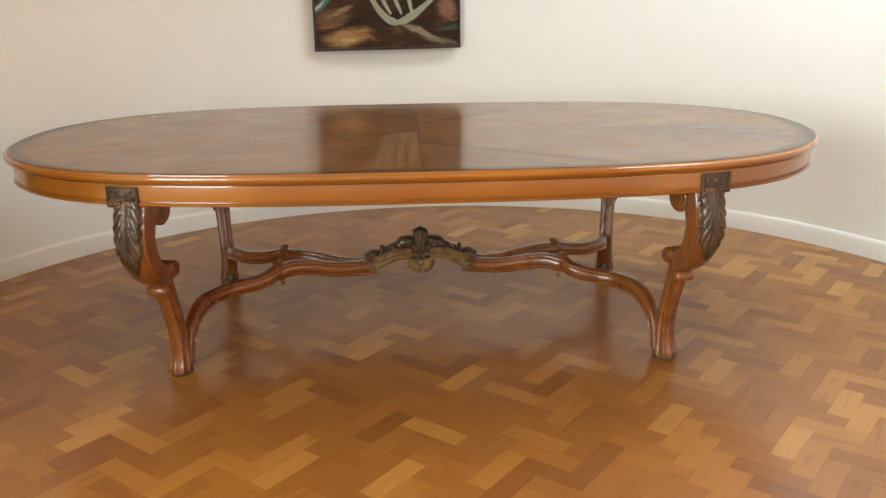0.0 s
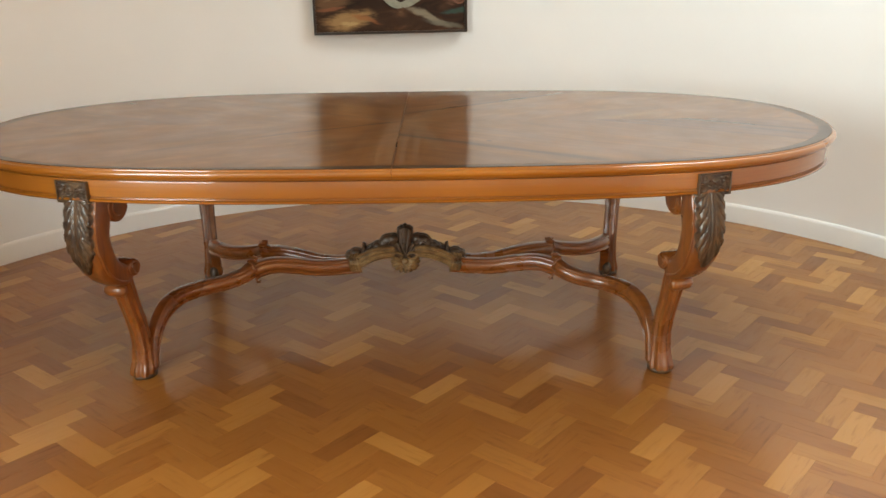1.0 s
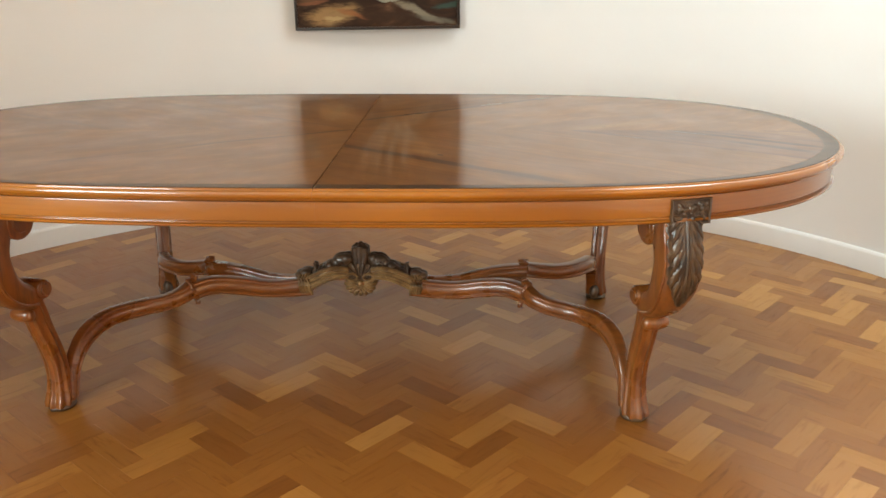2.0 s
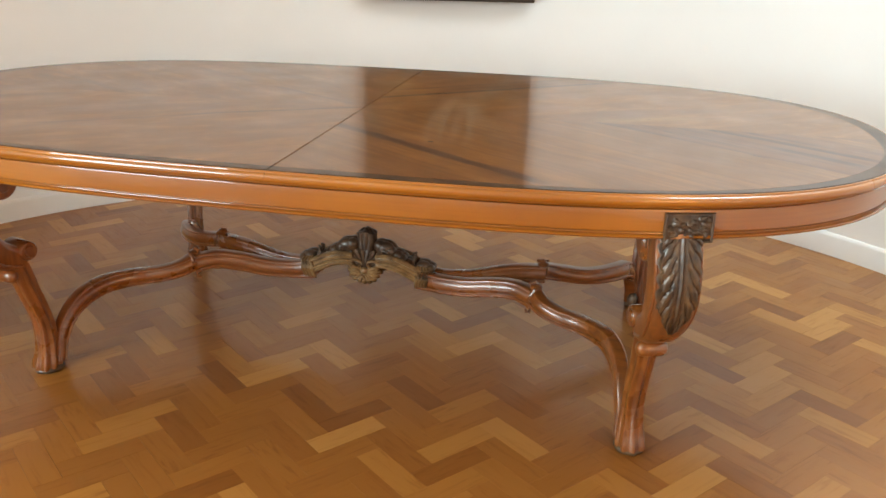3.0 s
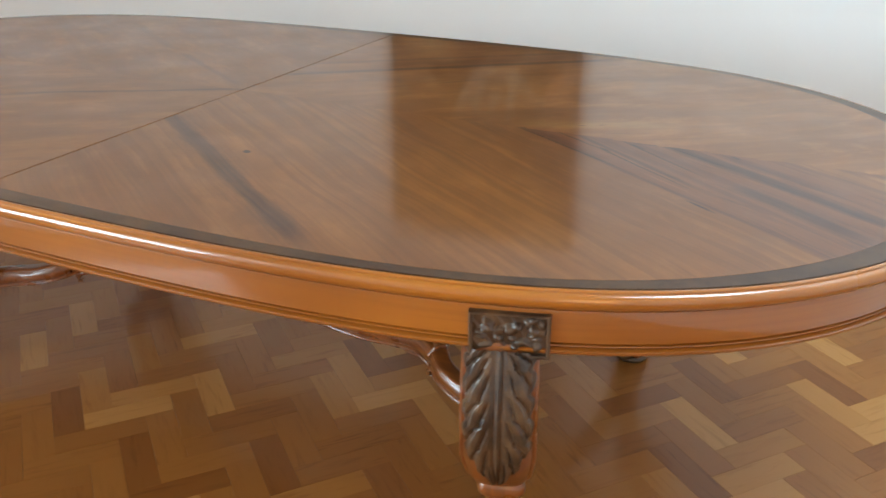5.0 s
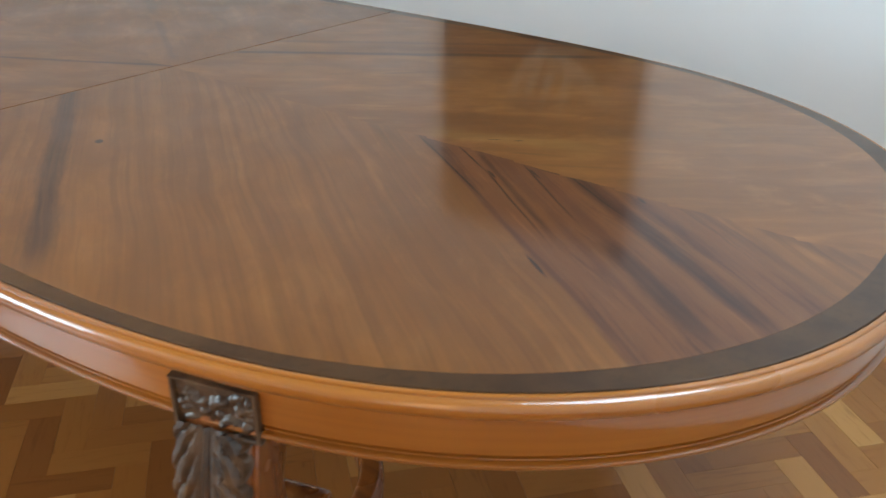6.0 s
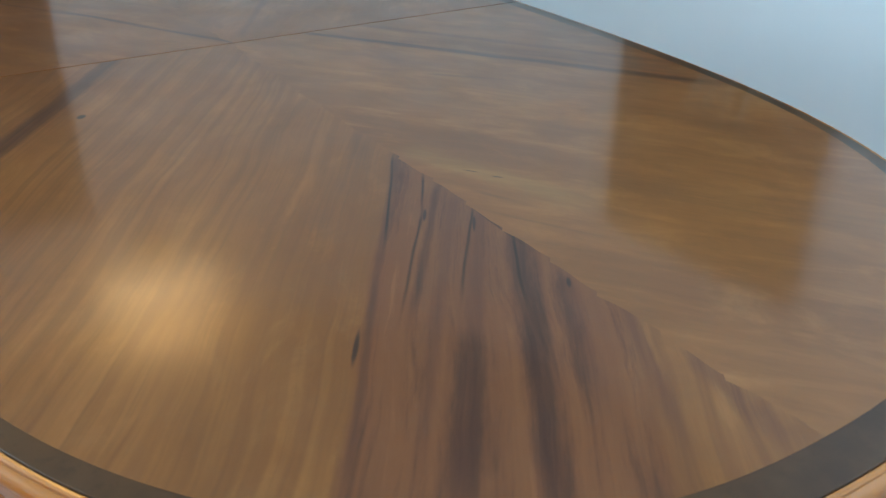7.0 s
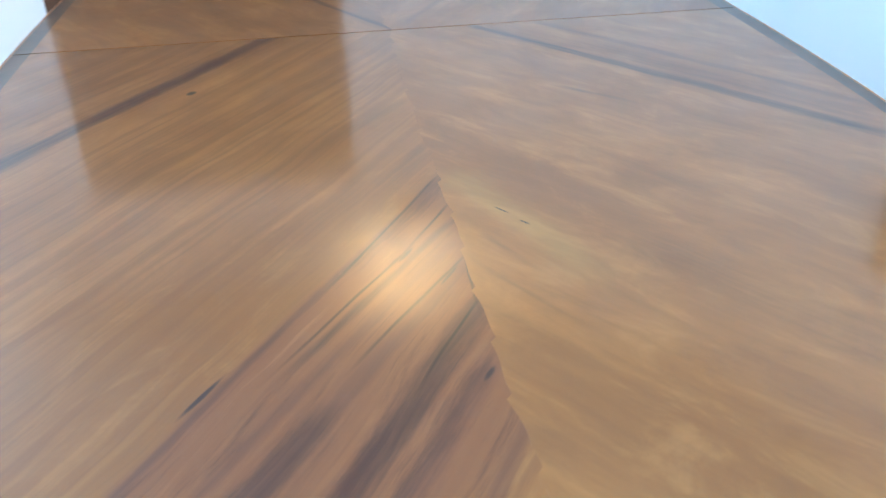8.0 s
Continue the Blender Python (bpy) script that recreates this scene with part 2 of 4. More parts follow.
    for mx, my, ml, mw in marks:
        da = g.math("DIVIDE", g.math("SUBTRACT", along, mx * ca + my * sa), ml)
        dc = g.math("DIVIDE", g.math("SUBTRACT", across, -mx * sa + my * ca), mw)
        r = g.math("SQRT", g.math("ADD", g.math("MULTIPLY", da, da), g.math("MULTIPLY", dc, dc)))
        r = g.math("ADD", r, g.math("MULTIPLY", g.math("SUBTRACT", rag, 0.5), 1.2))
        col = g.mix(g.math("SUBTRACT", 1.0, g.step(r, 0.45, 1.1)), col, (0.036, 0.016, 0.012))
    haze = g.noise(c, 5.0, 4)
    return g.finish(col, g.remap(haze, 0.3, 0.7, 0.36, 0.46), coat=0.78, coat_rough=0.10, spec=0.1)


PURPLE = (0.064, 0.022, 0.013)
BROWN = (0.085, 0.034, 0.014)


def border_wood():
    g = Graph("dark_border_veneer")
    c = g.coords()
    n = g.noise(g.mapped(c, (9, 9, 9)), 1.0, 4)
    f = g.noise(c, 90.0, 4, 0.65)
    col = g.mix(g.step(n, 0.35, 0.7), (0.068, 0.030, 0.012), (0.040, 0.017, 0.008))
    col = g.mix(g.math("MULTIPLY", g.step(f, 0.5, 0.7), 0.4), col, (0.035, 0.016, 0.008))
    return g.finish(col, 0.42, coat=0.55, coat_rough=0.10, spec=0.12)


BORDER = border_wood()


def simple(name, colour, rough=0.5, metal=0.0, vary=0.15, scale=20.0):
    g = Graph(name)
    n = g.noise(g.coords(), scale, 4)
    return g.finish(g.mix(n, tuple(v * (1 - vary) for v in colour), tuple(v * (1 + vary) for v in colour)), rough, metal=metal)


FRAMEPAINT = simple("dark_picture_frame", (0.022, 0.012, 0.008), 0.4)
BRASS = simple("aged_brass", (0.52, 0.36, 0.14), 0.3, 1.0)


def glow(name, colour, strength):
    g = Graph(name)
    g.bsdf.inputs["Emission Color"].default_value = (*colour, 1.0)
    g.bsdf.inputs["Emission Strength"].default_value = strength
    return g.finish((0.8, 0.75, 0.65), 0.4)


LAMPGLASS = glow("lit_lamp_glass", (1.0, 0.60, 0.24), 2.6)


def clear_glass():
    g = Graph("window_glass")
    g.bsdf.inputs["Transmission Weight"].default_value = 1.0
    return g.finish((0.95, 0.98, 0.97), 0.02)


GLASS = clear_glass()

# ---- mesh helpers ----


def link_mesh(name, bm, mat, parent=None, smooth=True, recalc=True):
    if recalc:
        bmesh.ops.recalc_face_normals(bm, faces=bm.faces[:])
    me = bpy.data.meshes.new(name)
    bm.to_mesh(me)
    bm.free()
    me.materials.append(mat)
    if smooth:
        me.polygons.foreach_set("use_smooth", [True] * len(me.polygons))
        me.set_sharp_from_angle(angle=radians(40))
    ob = new(name, me)
    ob.parent = parent
    return ob


def part(name, bm, mat, parent, label="", smooth=True):
    ob = link_mesh(name, bm, mat, parent, smooth)
    return tagged(ob, label) if label else ob


def thing(name, label, category, group="", kind="", at=(0, 0, 0)):
    ob = new(name)
    ob.empty_display_size = 0.1
    ob.location = at
    return tagged(ob, label, category, group, kind)


def add_loft(bm, rings, cap=True, closed=True):
    """Rings of points joined by faces."""
    vs = [[bm.verts.new(p) for p in ring] for ring in rings]
    n = len(rings[0])
    for a, b in zip(vs, vs[1:]):
        for i in range(n if closed else n - 1):
            j = (i + 1) % n
            bm.faces.new((a[i], a[j], b[j], b[i]))
    if cap and closed:
        bm.faces.new(vs[0][::-1])
        bm.faces.new(vs[-1])
    return vs


def add_box(bm, lo, hi, bevel=0.0, m=None):
    r = bmesh.ops.create_cube(bm, size=1.0)
    vs = r["verts"]
    for v in vs:
        v.co = Vector([lo[k] + (v.co[k] + 0.5) * (hi[k] - lo[k]) for k in range(3)])
    if bevel:
        edges = list({e for v in vs for e in v.link_edges})
        out = bmesh.ops.bevel(bm, geom=edges, offset=bevel, segments=2, profile=0.7, affect="EDGES")
        vs = list({v for f in out["faces"] for v in f.verts} | {v for v in vs if v.is_valid})
    if m is not None:
        for v in vs:
            v.co = m @ v.co


def box(lo, hi, bevel=0.0, m=None):
    bm = bmesh.new()
    add_box(bm, lo, hi, bevel, m)
    return bm


def add_blob(bm, centre, radii, m=None, seg=12, rings=8):
    """An ellipsoid, its axes turned by m (3x3)."""
    r = bmesh.ops.create_uvsphere(bm, u_segments=seg, v_segments=rings, radius=1.0)
    for v in r["verts"]:
        p = Vector([v.co[k] * radii[k] for k in range(3)])
        v.co = (m @ p if m is not None else p) + Vector(centre)


def smooth_path(pts, n=6):
    """A Catmull-Rom line through tuples of any length."""
    pts = [np.array(p, float) for p in pts]
    ext = [2 * pts[0] - pts[1]] + pts + [2 * pts[-1] - pts[-2]]
    out = []
    for i in range(1, len(ext) - 2):
        p0, p1, p2, p3 = ext[i - 1:i + 3]
        for k in range(n):
            t = k / n
            out.append(0.5 * (2 * p1 + (p2 - p0) * t + (2 * p0 - 5 * p1 + 4 * p2 - p3) * t * t + (3 * p1 - p0 - 3 * p2 + p3) * t ** 3))
    out.append(pts[-1])
    return out


def add_tube(bm, path, radii, sides=8, flat=None):
    """A tapering tube along points; flat: (normal, factor) squashes it along that way."""
    path = [Vector(p) for p in path]
    rings = []
    up = Vector((0.13, 0.21, 0.97))
    for i, p in enumerate(path):
        t = (path[min(i + 1, len(path) - 1)] - path[max(i - 1, 0)]).normalized()
        a = t.cross(up).normalized()
        b = t.cross(a).normalized()
        ring = []
        for k in range(sides):
            ang = 2 * math.pi * k / sides
            off = (a * math.cos(ang) + b * math.sin(ang)) * radii[i]
            if flat:
                off -= flat[0] * off.dot(flat[0]) * (1 - flat[1])
            ring.append(p + off)
        rings.append(ring)
    add_loft(bm, rings)


# ---- the room ----
CX, CY, RAD = 0.116, -0.618, 2.436
WX, EX, SY, CEILZ, THICK = -2.193, 2.552, -7.5, 2.75, 0.16


def arc_points(radius, a0, a1, n):
    return [(CX + radius * math.cos(radians(a0 + (a1 - a0) * i / n)), CY + radius * math.sin(radians(a0 + (a1 - a0) * i / n))) for i in range(n + 1)]


def wall_strip(inner, outer, z0, z1):
    bm = bmesh.new()
    rings = [[(a[0], a[1], z0), (a[0], a[1], z1), (b[0], b[1], z1), (b[0], b[1], z0)] for a, b in zip(inner, outer)]
    add_loft(bm, rings)
    return bm


def structure(name, bm, mat, label, smooth=True):
    return tagged(link_mesh(name, bm, mat, None, smooth), label, name.split("_")[0], kind="structure")


ARC_END = 161.4
structure("wall_north", wall_strip(arc_points(RAD, 0, ARC_END, 96), arc_points(RAD + THICK, 0, ARC_END, 96), -0.05, CEILZ), WALL,
          "white painted wall curving round the oval table")
# opening for the added east fill; no window is known in this wall
SIDE_Y0, SIDE_Y1, SIDE_Z0, SIDE_Z1 = -4.90, -2.90, 0.85, 2.35
bm = bmesh.new()
for lo, hi in (((SY, -0.05), (SIDE_Y0, CEILZ)), ((SIDE_Y0, -0.05), (SIDE_Y1, SIDE_Z0)), ((SIDE_Y0, SIDE_Z1), (SIDE_Y1, CEILZ)), ((SIDE_Y1, -0.05), (CY, CEILZ))):
    add_box(bm, (EX, lo[0], lo[1]), (EX + THICK, hi[0], hi[1]))
structure("wall_east", bm, WALL, "white painted side wall with a window added for warm fill light", False)
DOOR_Y0, DOOR_Y1, DOOR_H = -1.21, -0.07, 2.05
WIN_Y0, WIN_Y1, WIN_Z0, WIN_Z1 = -5.15, -2.35, 0.75, 2.45
bm = bmesh.new()
for lo, hi in (((SY, -0.05), (WIN_Y0, CEILZ)), ((WIN_Y0, -0.05), (WIN_Y1, WIN_Z0)), ((WIN_Y0, WIN_Z1), (WIN_Y1, CEILZ)), ((WIN_Y1, -0.05), (DOOR_Y0, CEILZ)),
               ((DOOR_Y0, DOOR_H), (DOOR_Y1, CEILZ)), ((DOOR_Y1, -0.05), (0.16, CEILZ))):
    add_box(bm, (WX - THICK, lo[0], lo[1]), (WX, hi[0], hi[1]))
structure("wall_west", bm, WALL, "white painted wall with a dark door and a wide window", False)
structure("wall_south", box((WX - THICK, SY - THICK, -0.05), (EX + THICK, SY, CEILZ)), WALL, "plain white painted wall", False)
# bounds of a ceiling opening added to hold the overhead fill
FILL_X0, FILL_X1, FILL_Y0, FILL_Y1 = 1.24, 2.16, -0.41, 0.71
bm = bmesh.new()
for lo, hi in (((WX - THICK, SY - THICK), (EX + THICK, FILL_Y0)), ((WX - THICK, FILL_Y1), (EX + THICK, CY + RAD + THICK)), ((WX - THICK, FILL_Y0), (FILL_X0, FILL_Y1)), ((FILL_X1, FILL_Y0), (EX + THICK, FILL_Y1))):
    add_box(bm, (lo[0], lo[1], CEILZ), (hi[0], hi[1], CEILZ + 0.12))
structure("ceiling", bm, CEIL, "plain cream painted ceiling with an opening added for fill light", False)
floor = structure("floor", box((WX - THICK - 0.8, SY - THICK, -0.14), (EX + THICK, CY + RAD + THICK, -0.011)), JOINT,
                  "herringbone parquet floor of warm brown wood blocks", False)


def baseboard_strip(path, normals):
    bm = bmesh.new()
    prof = [(0.0, 0.0), (0.013, 0.0), (0.013, 0.082), (0.010, 0.092), (0.004, 0.098), (0.0, 0.098)]
    add_loft(bm, [[(p[0] + n[0] * a, p[1] + n[1] * a, z) for a, z in prof] for p, n in zip(path, normals)])
    return bm


pts = arc_points(RAD, 0, ARC_END, 96)
structure("baseboard", baseboard_strip(pts, [((CX - p[0]) / RAD, (CY - p[1]) / RAD) for p in pts]), TRIM, "white painted baseboard along the curved wall")
for y0, y1 in ((SY + 0.02, DOOR_Y0 - 0.09),):
    structure("baseboard", baseboard_strip([(WX, y0), (WX, y1)], [(1, 0)] * 2), TRIM, "white painted straight baseboard")
structure("baseboard", baseboard_strip([(EX, SY + 0.02), (EX, CY - 0.01)], [(-1, 0)] * 2), TRIM, "white painted straight baseboard")


def double_door():
    door = thing("door_1", "dark brown panelled wooden double door, closed", "door", kind="structure")
    for y0, y1 in ((DOOR_Y0, (DOOR_Y0 + DOOR_Y1) / 2 - 0.002), ((DOOR_Y0 + DOOR_Y1) / 2 + 0.002, DOOR_Y1)):
        leaf = part("door_leaf", box((WX - 0.07, y0 + 0.004, 0.006), (WX - 0.03, y1 - 0.004, DOOR_H - 0.005), 0.003), DOORWOOD, door)
        for z0, z1 in ((0.12, 0.62), (0.74, 1.24), (1.36, 1.98)):
            bm = bmesh.new()
            add_box(bm, (WX - 0.031, y0 + 0.10, z0), (WX - 0.016, y1 - 0.10, z1), 0.006)
            part("door_panel", bm, DOORWOOD, leaf)
    mid = (DOOR_Y0 + DOOR_Y1) / 2
    part("cover_strip", box((WX - 0.034, mid - 0.02, 0.006), (WX - 0.022, mid + 0.02, DOOR_H - 0.005), 0.003), DOORWOOD, door)
    part("door_stop", box((WX - 0.10, DOOR_Y0 - 0.01, 0.0), (WX - 0.072, DOOR_Y1 + 0.01, DOOR_H + 0.01)), DOORWOOD, door, smooth=False)
    for s in (-1, 1):
        mid = (DOOR_Y0 + DOOR_Y1) / 2 + s * 0.05
        bm = bmesh.new()
        add_tube(bm, [(WX - 0.03, mid, 1.02), (WX + 0.02, mid, 1.02), (WX + 0.025, mid + s * 0.01, 1.02), (WX + 0.025, mid + s * 0.10, 1.015)], [0.009, 0.009, 0.009, 0.007])
        part("door_handle", bm, BRASS, door, "brass lever handle")
    for lo, hi in (((DOOR_Y0 - 0.08, 0.0), (DOOR_Y0, DOOR_H + 0.08)), ((DOOR_Y1, 0.0), (DOOR_Y1 + 0.04, DOOR_H + 0.08)), ((DOOR_Y0, DOOR_H), (DOOR_Y1, DOOR_H + 0.08))):
        part("door_casing", box((WX - 0.02, lo[0], lo[1]), (WX + 0.015, hi[0], hi[1]), 0.004), DOORWOOD, door)


double_door()


def wall_window(name, label, face, out, y0, y1, z0, z1, n):
    """A framed window in a side wall whose inner face stands at x = face; out: the way to the open air."""
    def slab(d0, d1, ya, yb, za, zb, bevel=0.0):
        xa, xb = sorted((face + out * d0, face + out * d1))
        return box((xa, ya, za), (xb, yb, zb), bevel)

    win = thing(name, label, "window", kind="structure")
    w = (y1 - y0) / n
    for i in range(n):
        a, b = y0 + i * w, y0 + (i + 1) * w
        bm = bmesh.new()
        for lo, hi in (((a, z0), (a + 0.045, z1)), ((b - 0.045, z0), (b, z1)), ((a + 0.045, z0), (b - 0.045, z0 + 0.06)), ((a + 0.045, z1 - 0.05), (b - 0.045, z1))):
            xa, xb = sorted((face + out * 0.115, face + out * 0.15))
            add_box(bm, (xa, lo[0], lo[1]), (xb, hi[0], hi[1]))
        part("window_frame", bm, TRIM, win, smooth=False)
        pane = part("pane", slab(0.132, 0.136, a + 0.045, b - 0.045, z0 + 0.06, z1 - 0.05), GLASS, win, smooth=False)
        pane.visible_shadow = False
    part("window_sill", slab(0.11, -0.03, y0 - 0.03, y1 + 0.03, z0 - 0.03, z0 + 0.002, 0.004), TRIM, win)


wall_window("window_1", "wide white framed window letting in daylight", WX, -1, WIN_Y0, WIN_Y1, WIN_Z0, WIN_Z1, 4)
# unseen east window, added to carry the warm fill
wall_window("added_east_window", "white framed unseen window added for warm fill light", EX, 1, SIDE_Y0, SIDE_Y1, SIDE_Z0, SIDE_Z1, 3)


# unseen framed opening, added round the overhead fill light
def added_overhead_opening():
    win = thing("added_ceiling_opening", "flat white framed opening added in the ceiling for overhead fill light", "window", kind="structure")
    for i in range(2):
        x0 = FILL_X0 + (FILL_X1 - FILL_X0) * i / 2
        x1 = x0 + (FILL_X1 - FILL_X0) / 2
        bm = bmesh.new()
        for lo, hi in (((x0, FILL_Y0), (x0 + 0.05, FILL_Y1)), ((x1 - 0.05, FILL_Y0), (x1, FILL_Y1)), ((x0 + 0.05, FILL_Y0), (x1 - 0.05, FILL_Y0 + 0.05)), ((x0 + 0.05, FILL_Y1 - 0.05), (x1 - 0.05, FILL_Y1))):
            add_box(bm, (lo[0], lo[1], CEILZ + 0.09), (hi[0], hi[1], CEILZ + 0.118))
        part("window_frame", bm, TRIM, win, smooth=False)
        pane = part("pane", box((x0 + 0.05, FILL_Y0 + 0.05, CEILZ + 0.098), (x1 - 0.05, FILL_Y1 - 0.05, CEILZ + 0.104)), GLASS, win, smooth=False)
        pane.visible_shadow = False


added_overhead_opening()

# ---- the table ----
HALF_L, HALF_W, POWER = 1.496, 0.832, 2.356
WAVE = (0.0468, -0.0143, 0.0032, 0.0011)
INLAY_WAVE = (-0.0080, -0.0077, 0.0023, -0.0006)
table = thing("dining_table", "large oval inlaid wooden dining table with carved scroll legs", "table")


def oval(offset=0.0, n=240, wave=(0.0, 0.0, 0.0, 0.0)):
    """Points of the table's outline moved outward by offset; wave: further swell by even harmonics of the angle."""
    out = []
    for i in range(n):
        t = 2 * math.pi * i / n
        c, s = math.cos(t), math.sin(t)
        c, s = (0.0 if abs(c) < 1e-9 else c), (0.0 if abs(s) < 1e-9 else s)
        x = HALF_L * math.copysign(abs(c) ** (2 / POWER), c)
        y = HALF_W * math.copysign(abs(s) ** (2 / POWER), s)
        nx = math.copysign(abs(x / HALF_L) ** (POWER - 1) / HALF_L, x)
        ny = math.copysign(abs(y / HALF_W) ** (POWER - 1) / HALF_W, y)
        k = math.hypot(nx, ny)
        d = offset + sum((w + e) * math.cos(2 * (j + 1) * t) for j, (w, e) in enumerate(zip(WAVE, wave)))
        out.append((x + d * nx / k, y + d * ny / k))
    return out


SEAM = 0.0017


def half_sweep(profile, side, seam, n=240):
    """A profile of (offset, z) swept round one half of the oval (side +1: east)."""
    bm = bmesh.new()
    rings = []
    lines = [oval(o, n) for o, _ in profile]
    m = n // 4
    idx = [(i % n) for i in (range(-m, m + 1) if side > 0 else range(m, 3 * m + 1))]
    for i in idx:
        ring = []
        for (o, z), line in zip(profile, lines):
            x, y = line[i]
            x = max(x, seam) if side > 0 else min(x, -seam)
            ring.append((x, y, z))
        rings.append(ring)
    add_loft(bm, rings)
    return bm


RIM = [(-0.070, 0.7768), (-0.0165, 0.7768), (-0.0150, 0.7788), (-0.0120, 0.7792), (-0.0100, 0.7776), (-0.0095, 0.7748), (-0.0050, 0.7740), (-0.0020, 0.7712),
       (0.0, 0.7656), (-0.0005, 0.7600), (-0.0035, 0.7544), (-0.0090, 0.7504), (-0.0150, 0.7492), (-0.0160, 0.7464), (-0.070, 0.7464)]
SKIRT = [(-0.055, 0.7460), (-0.0330, 0.7460), (-0.0330, 0.7410), (-0.0255, 0.7399), (-0.0248, 0.7374), (-0.0255, 0.6914), (-0.0310, 0.6904), (-0.0315, 0.6874), (-0.0265, 0.6863), (-0.0262, 0.6849), (-0.0300, 0.6841),
         (-0.0300, 0.6826), (-0.0225, 0.6815), (-0.0203, 0.6793), (-0.0205, 0.6767), (-0.0235, 0.6732), (-0.0280, 0.6722), (-0.055, 0.6722)]
for side in (1, -1):
    part("edge_moulding", half_sweep(RIM, side, 0.0006), APRON, table, "glossy rounded amber edge moulding")
    part("apron", half_sweep(SKIRT, side, 0.0001), APRON, table, "glossy amber apron with a bead at its foot")
    part("border_band", half_sweep([(-0.078, 0.7765), (-0.078, 0.7800), (-0.0175, 0.7800), (-0.0165, 0.7792), (-0.0165, 0.7765)], side, SEAM), BORDER, table, "dark crossbanded border veneer", False)
    bm = bmesh.new()
    line = [p for p in oval(-0.045) if p[0] * side >= -1e-6]
    line.sort(key=lambda p: math.atan2(p[1], p[0] * side))
    ring = [(max(abs(x), 0.0001) * side, y) for x, y in line]
    add_loft(bm, [[(x, y, 0.7390) for x, y in ring], [(x, y, 0.7755) for x, y in ring]])
    part("top_board", bm, RAIL, table)

INK = (0.038, 0.014, 0.009)
# fine open cracks in the dark figure
CRACKS = [(0.712, -0.014, 0.960, -0.168), (0.798, -0.014, 0.912, -0.086), (0.900, -0.078, 1.095, -0.222), (0.925, -0.012, 1.105, -0.148), (1.020, -0.012, 1.150, -0.092), (0.925, -0.012, 1.030, -0.014)]
VENEERS = {
    (1, -1): veneer("veneer_southeast", -34.0, [
        (-0.03, -0.228, 0.644, -0.694, 0.026, 0.97, (0.042, 0.017, 0.012)),
        (0.720, -0.015, 1.308, -0.400, 0.006, 0.80, PURPLE),
        (0.835, -0.012, 1.117, -0.222, 0.007, 0.85, INK),
        (0.876, -0.010, 1.308, -0.330, 0.009, 0.55, PURPLE),
        (0.931, -0.004, 1.389, -0.338, 0.015, 0.75, PURPLE),
        (1.168, -0.178, 1.379, -0.330, 0.024, 0.75, INK),
        (1.012, 0.000, 1.439, -0.275, 0.020, 0.90, INK),
        (1.122, -0.015, 1.339, -0.150, 0.013, 0.70, PURPLE),
        (1.198, 0.000, 1.409, -0.115, 0.010, 0.60, PURPLE),
        (1.308, -0.010, 1.480, -0.040, 0.020, 0.60, PURPLE),
        (0.403, -0.015, 0.580, -0.165, 0.012, 0.40, BROWN),
        (0.600, -0.012, 0.725, -0.075, 0.018, 0.45, BROWN)] + [(*ends, 0.0024, 1.0, (0.010, 0.006, 0.005)) for ends in CRACKS],
        [(1.131, -0.295, 0.036, 0.0036), (0.300, -0.379, 0.012, 0.008), (0.911, -0.079, 0.020, 0.0028), (0.964, -0.036, 0.024, 0.0022), (1.144, -0.027, 0.016, 0.0036)],
        figure=0.80, zones=[(0.385, 0.694, 0.55, 1.610, 0.85)]),
    (1, 1): veneer("veneer_northeast", 36.0, [
        (0.000, 0.165, 0.720, 0.678, 0.017, 0.95, INK),
        (0.000, 0.300, 0.600, 0.720, 0.014, 0.60, PURPLE),
        (0.150, 0.330, 0.640, 0.690, 0.045, 0.40, PURPLE),
        (0.395, 0.246, 0.485, 0.336, 0.007, 0.75, BROWN),
        (0.930, 0.190, 1.260, 0.420, 0.050, 0.35, BROWN),
        (0.700, 0.010, 1.000, 0.130, 0.030, 0.30, (0.240, 0.130, 0.035)),
        (0.880, 0.020, 0.960, 0.060, 0.006, 0.55, BROWN),
        (0.960, 0.008, 1.060, 0.070, 0.005, 0.45, BROWN)],
        [(0.823, 0.054, 0.016, 0.0018), (0.860, 0.075, 0.010, 0.0016)], figure=0.22),
    (-1, -1): veneer("veneer_southwest", 31.0, [
        (0.020, 0.015, -0.480, -0.262, 0.011, 0.95, INK),
        (-0.400, -0.225, -0.800, -0.480, 0.009, 0.60, PURPLE),
        (-0.410, -0.124, -0.840, -0.545, 0.022, 0.35, BROWN),
        (-0.950, -0.050, -1.350, -0.300, 0.035, 0.45, BROWN)], figure=0.22),
    (-1, 1): veneer("veneer_northwest", -32.0, [
        (-0.040, 0.030, -0.420, 0.260, 0.011, 0.50, PURPLE),
        (-0.820, -0.007, -1.280, 0.277, 0.016, 0.60, BROWN),
        (-1.050, 0.080, -1.330, 0.220, 0.040, 0.50, BROWN),
        (-0.500, 0.300, -0.900, 0.560, 0.020, 0.45, BROWN)], figure=0.22),
}


def spine_y(x):
    """The uneven joint between the two veneers of a half."""
    fade = min(1.0, (1.50 - abs(x)) / 0.15) * min(1.0, abs(x) / 0.05)
    return -0.012 * fade + fade * (0.0015 * math.sin(9 * x + 1) + 0.0018 * math.sin(31 * x) + 0.0016 * math.sin(67 * x + 2) + 0.0080 * (math.fmod(abs(x) * 11.0, 1.0) - 0.5))


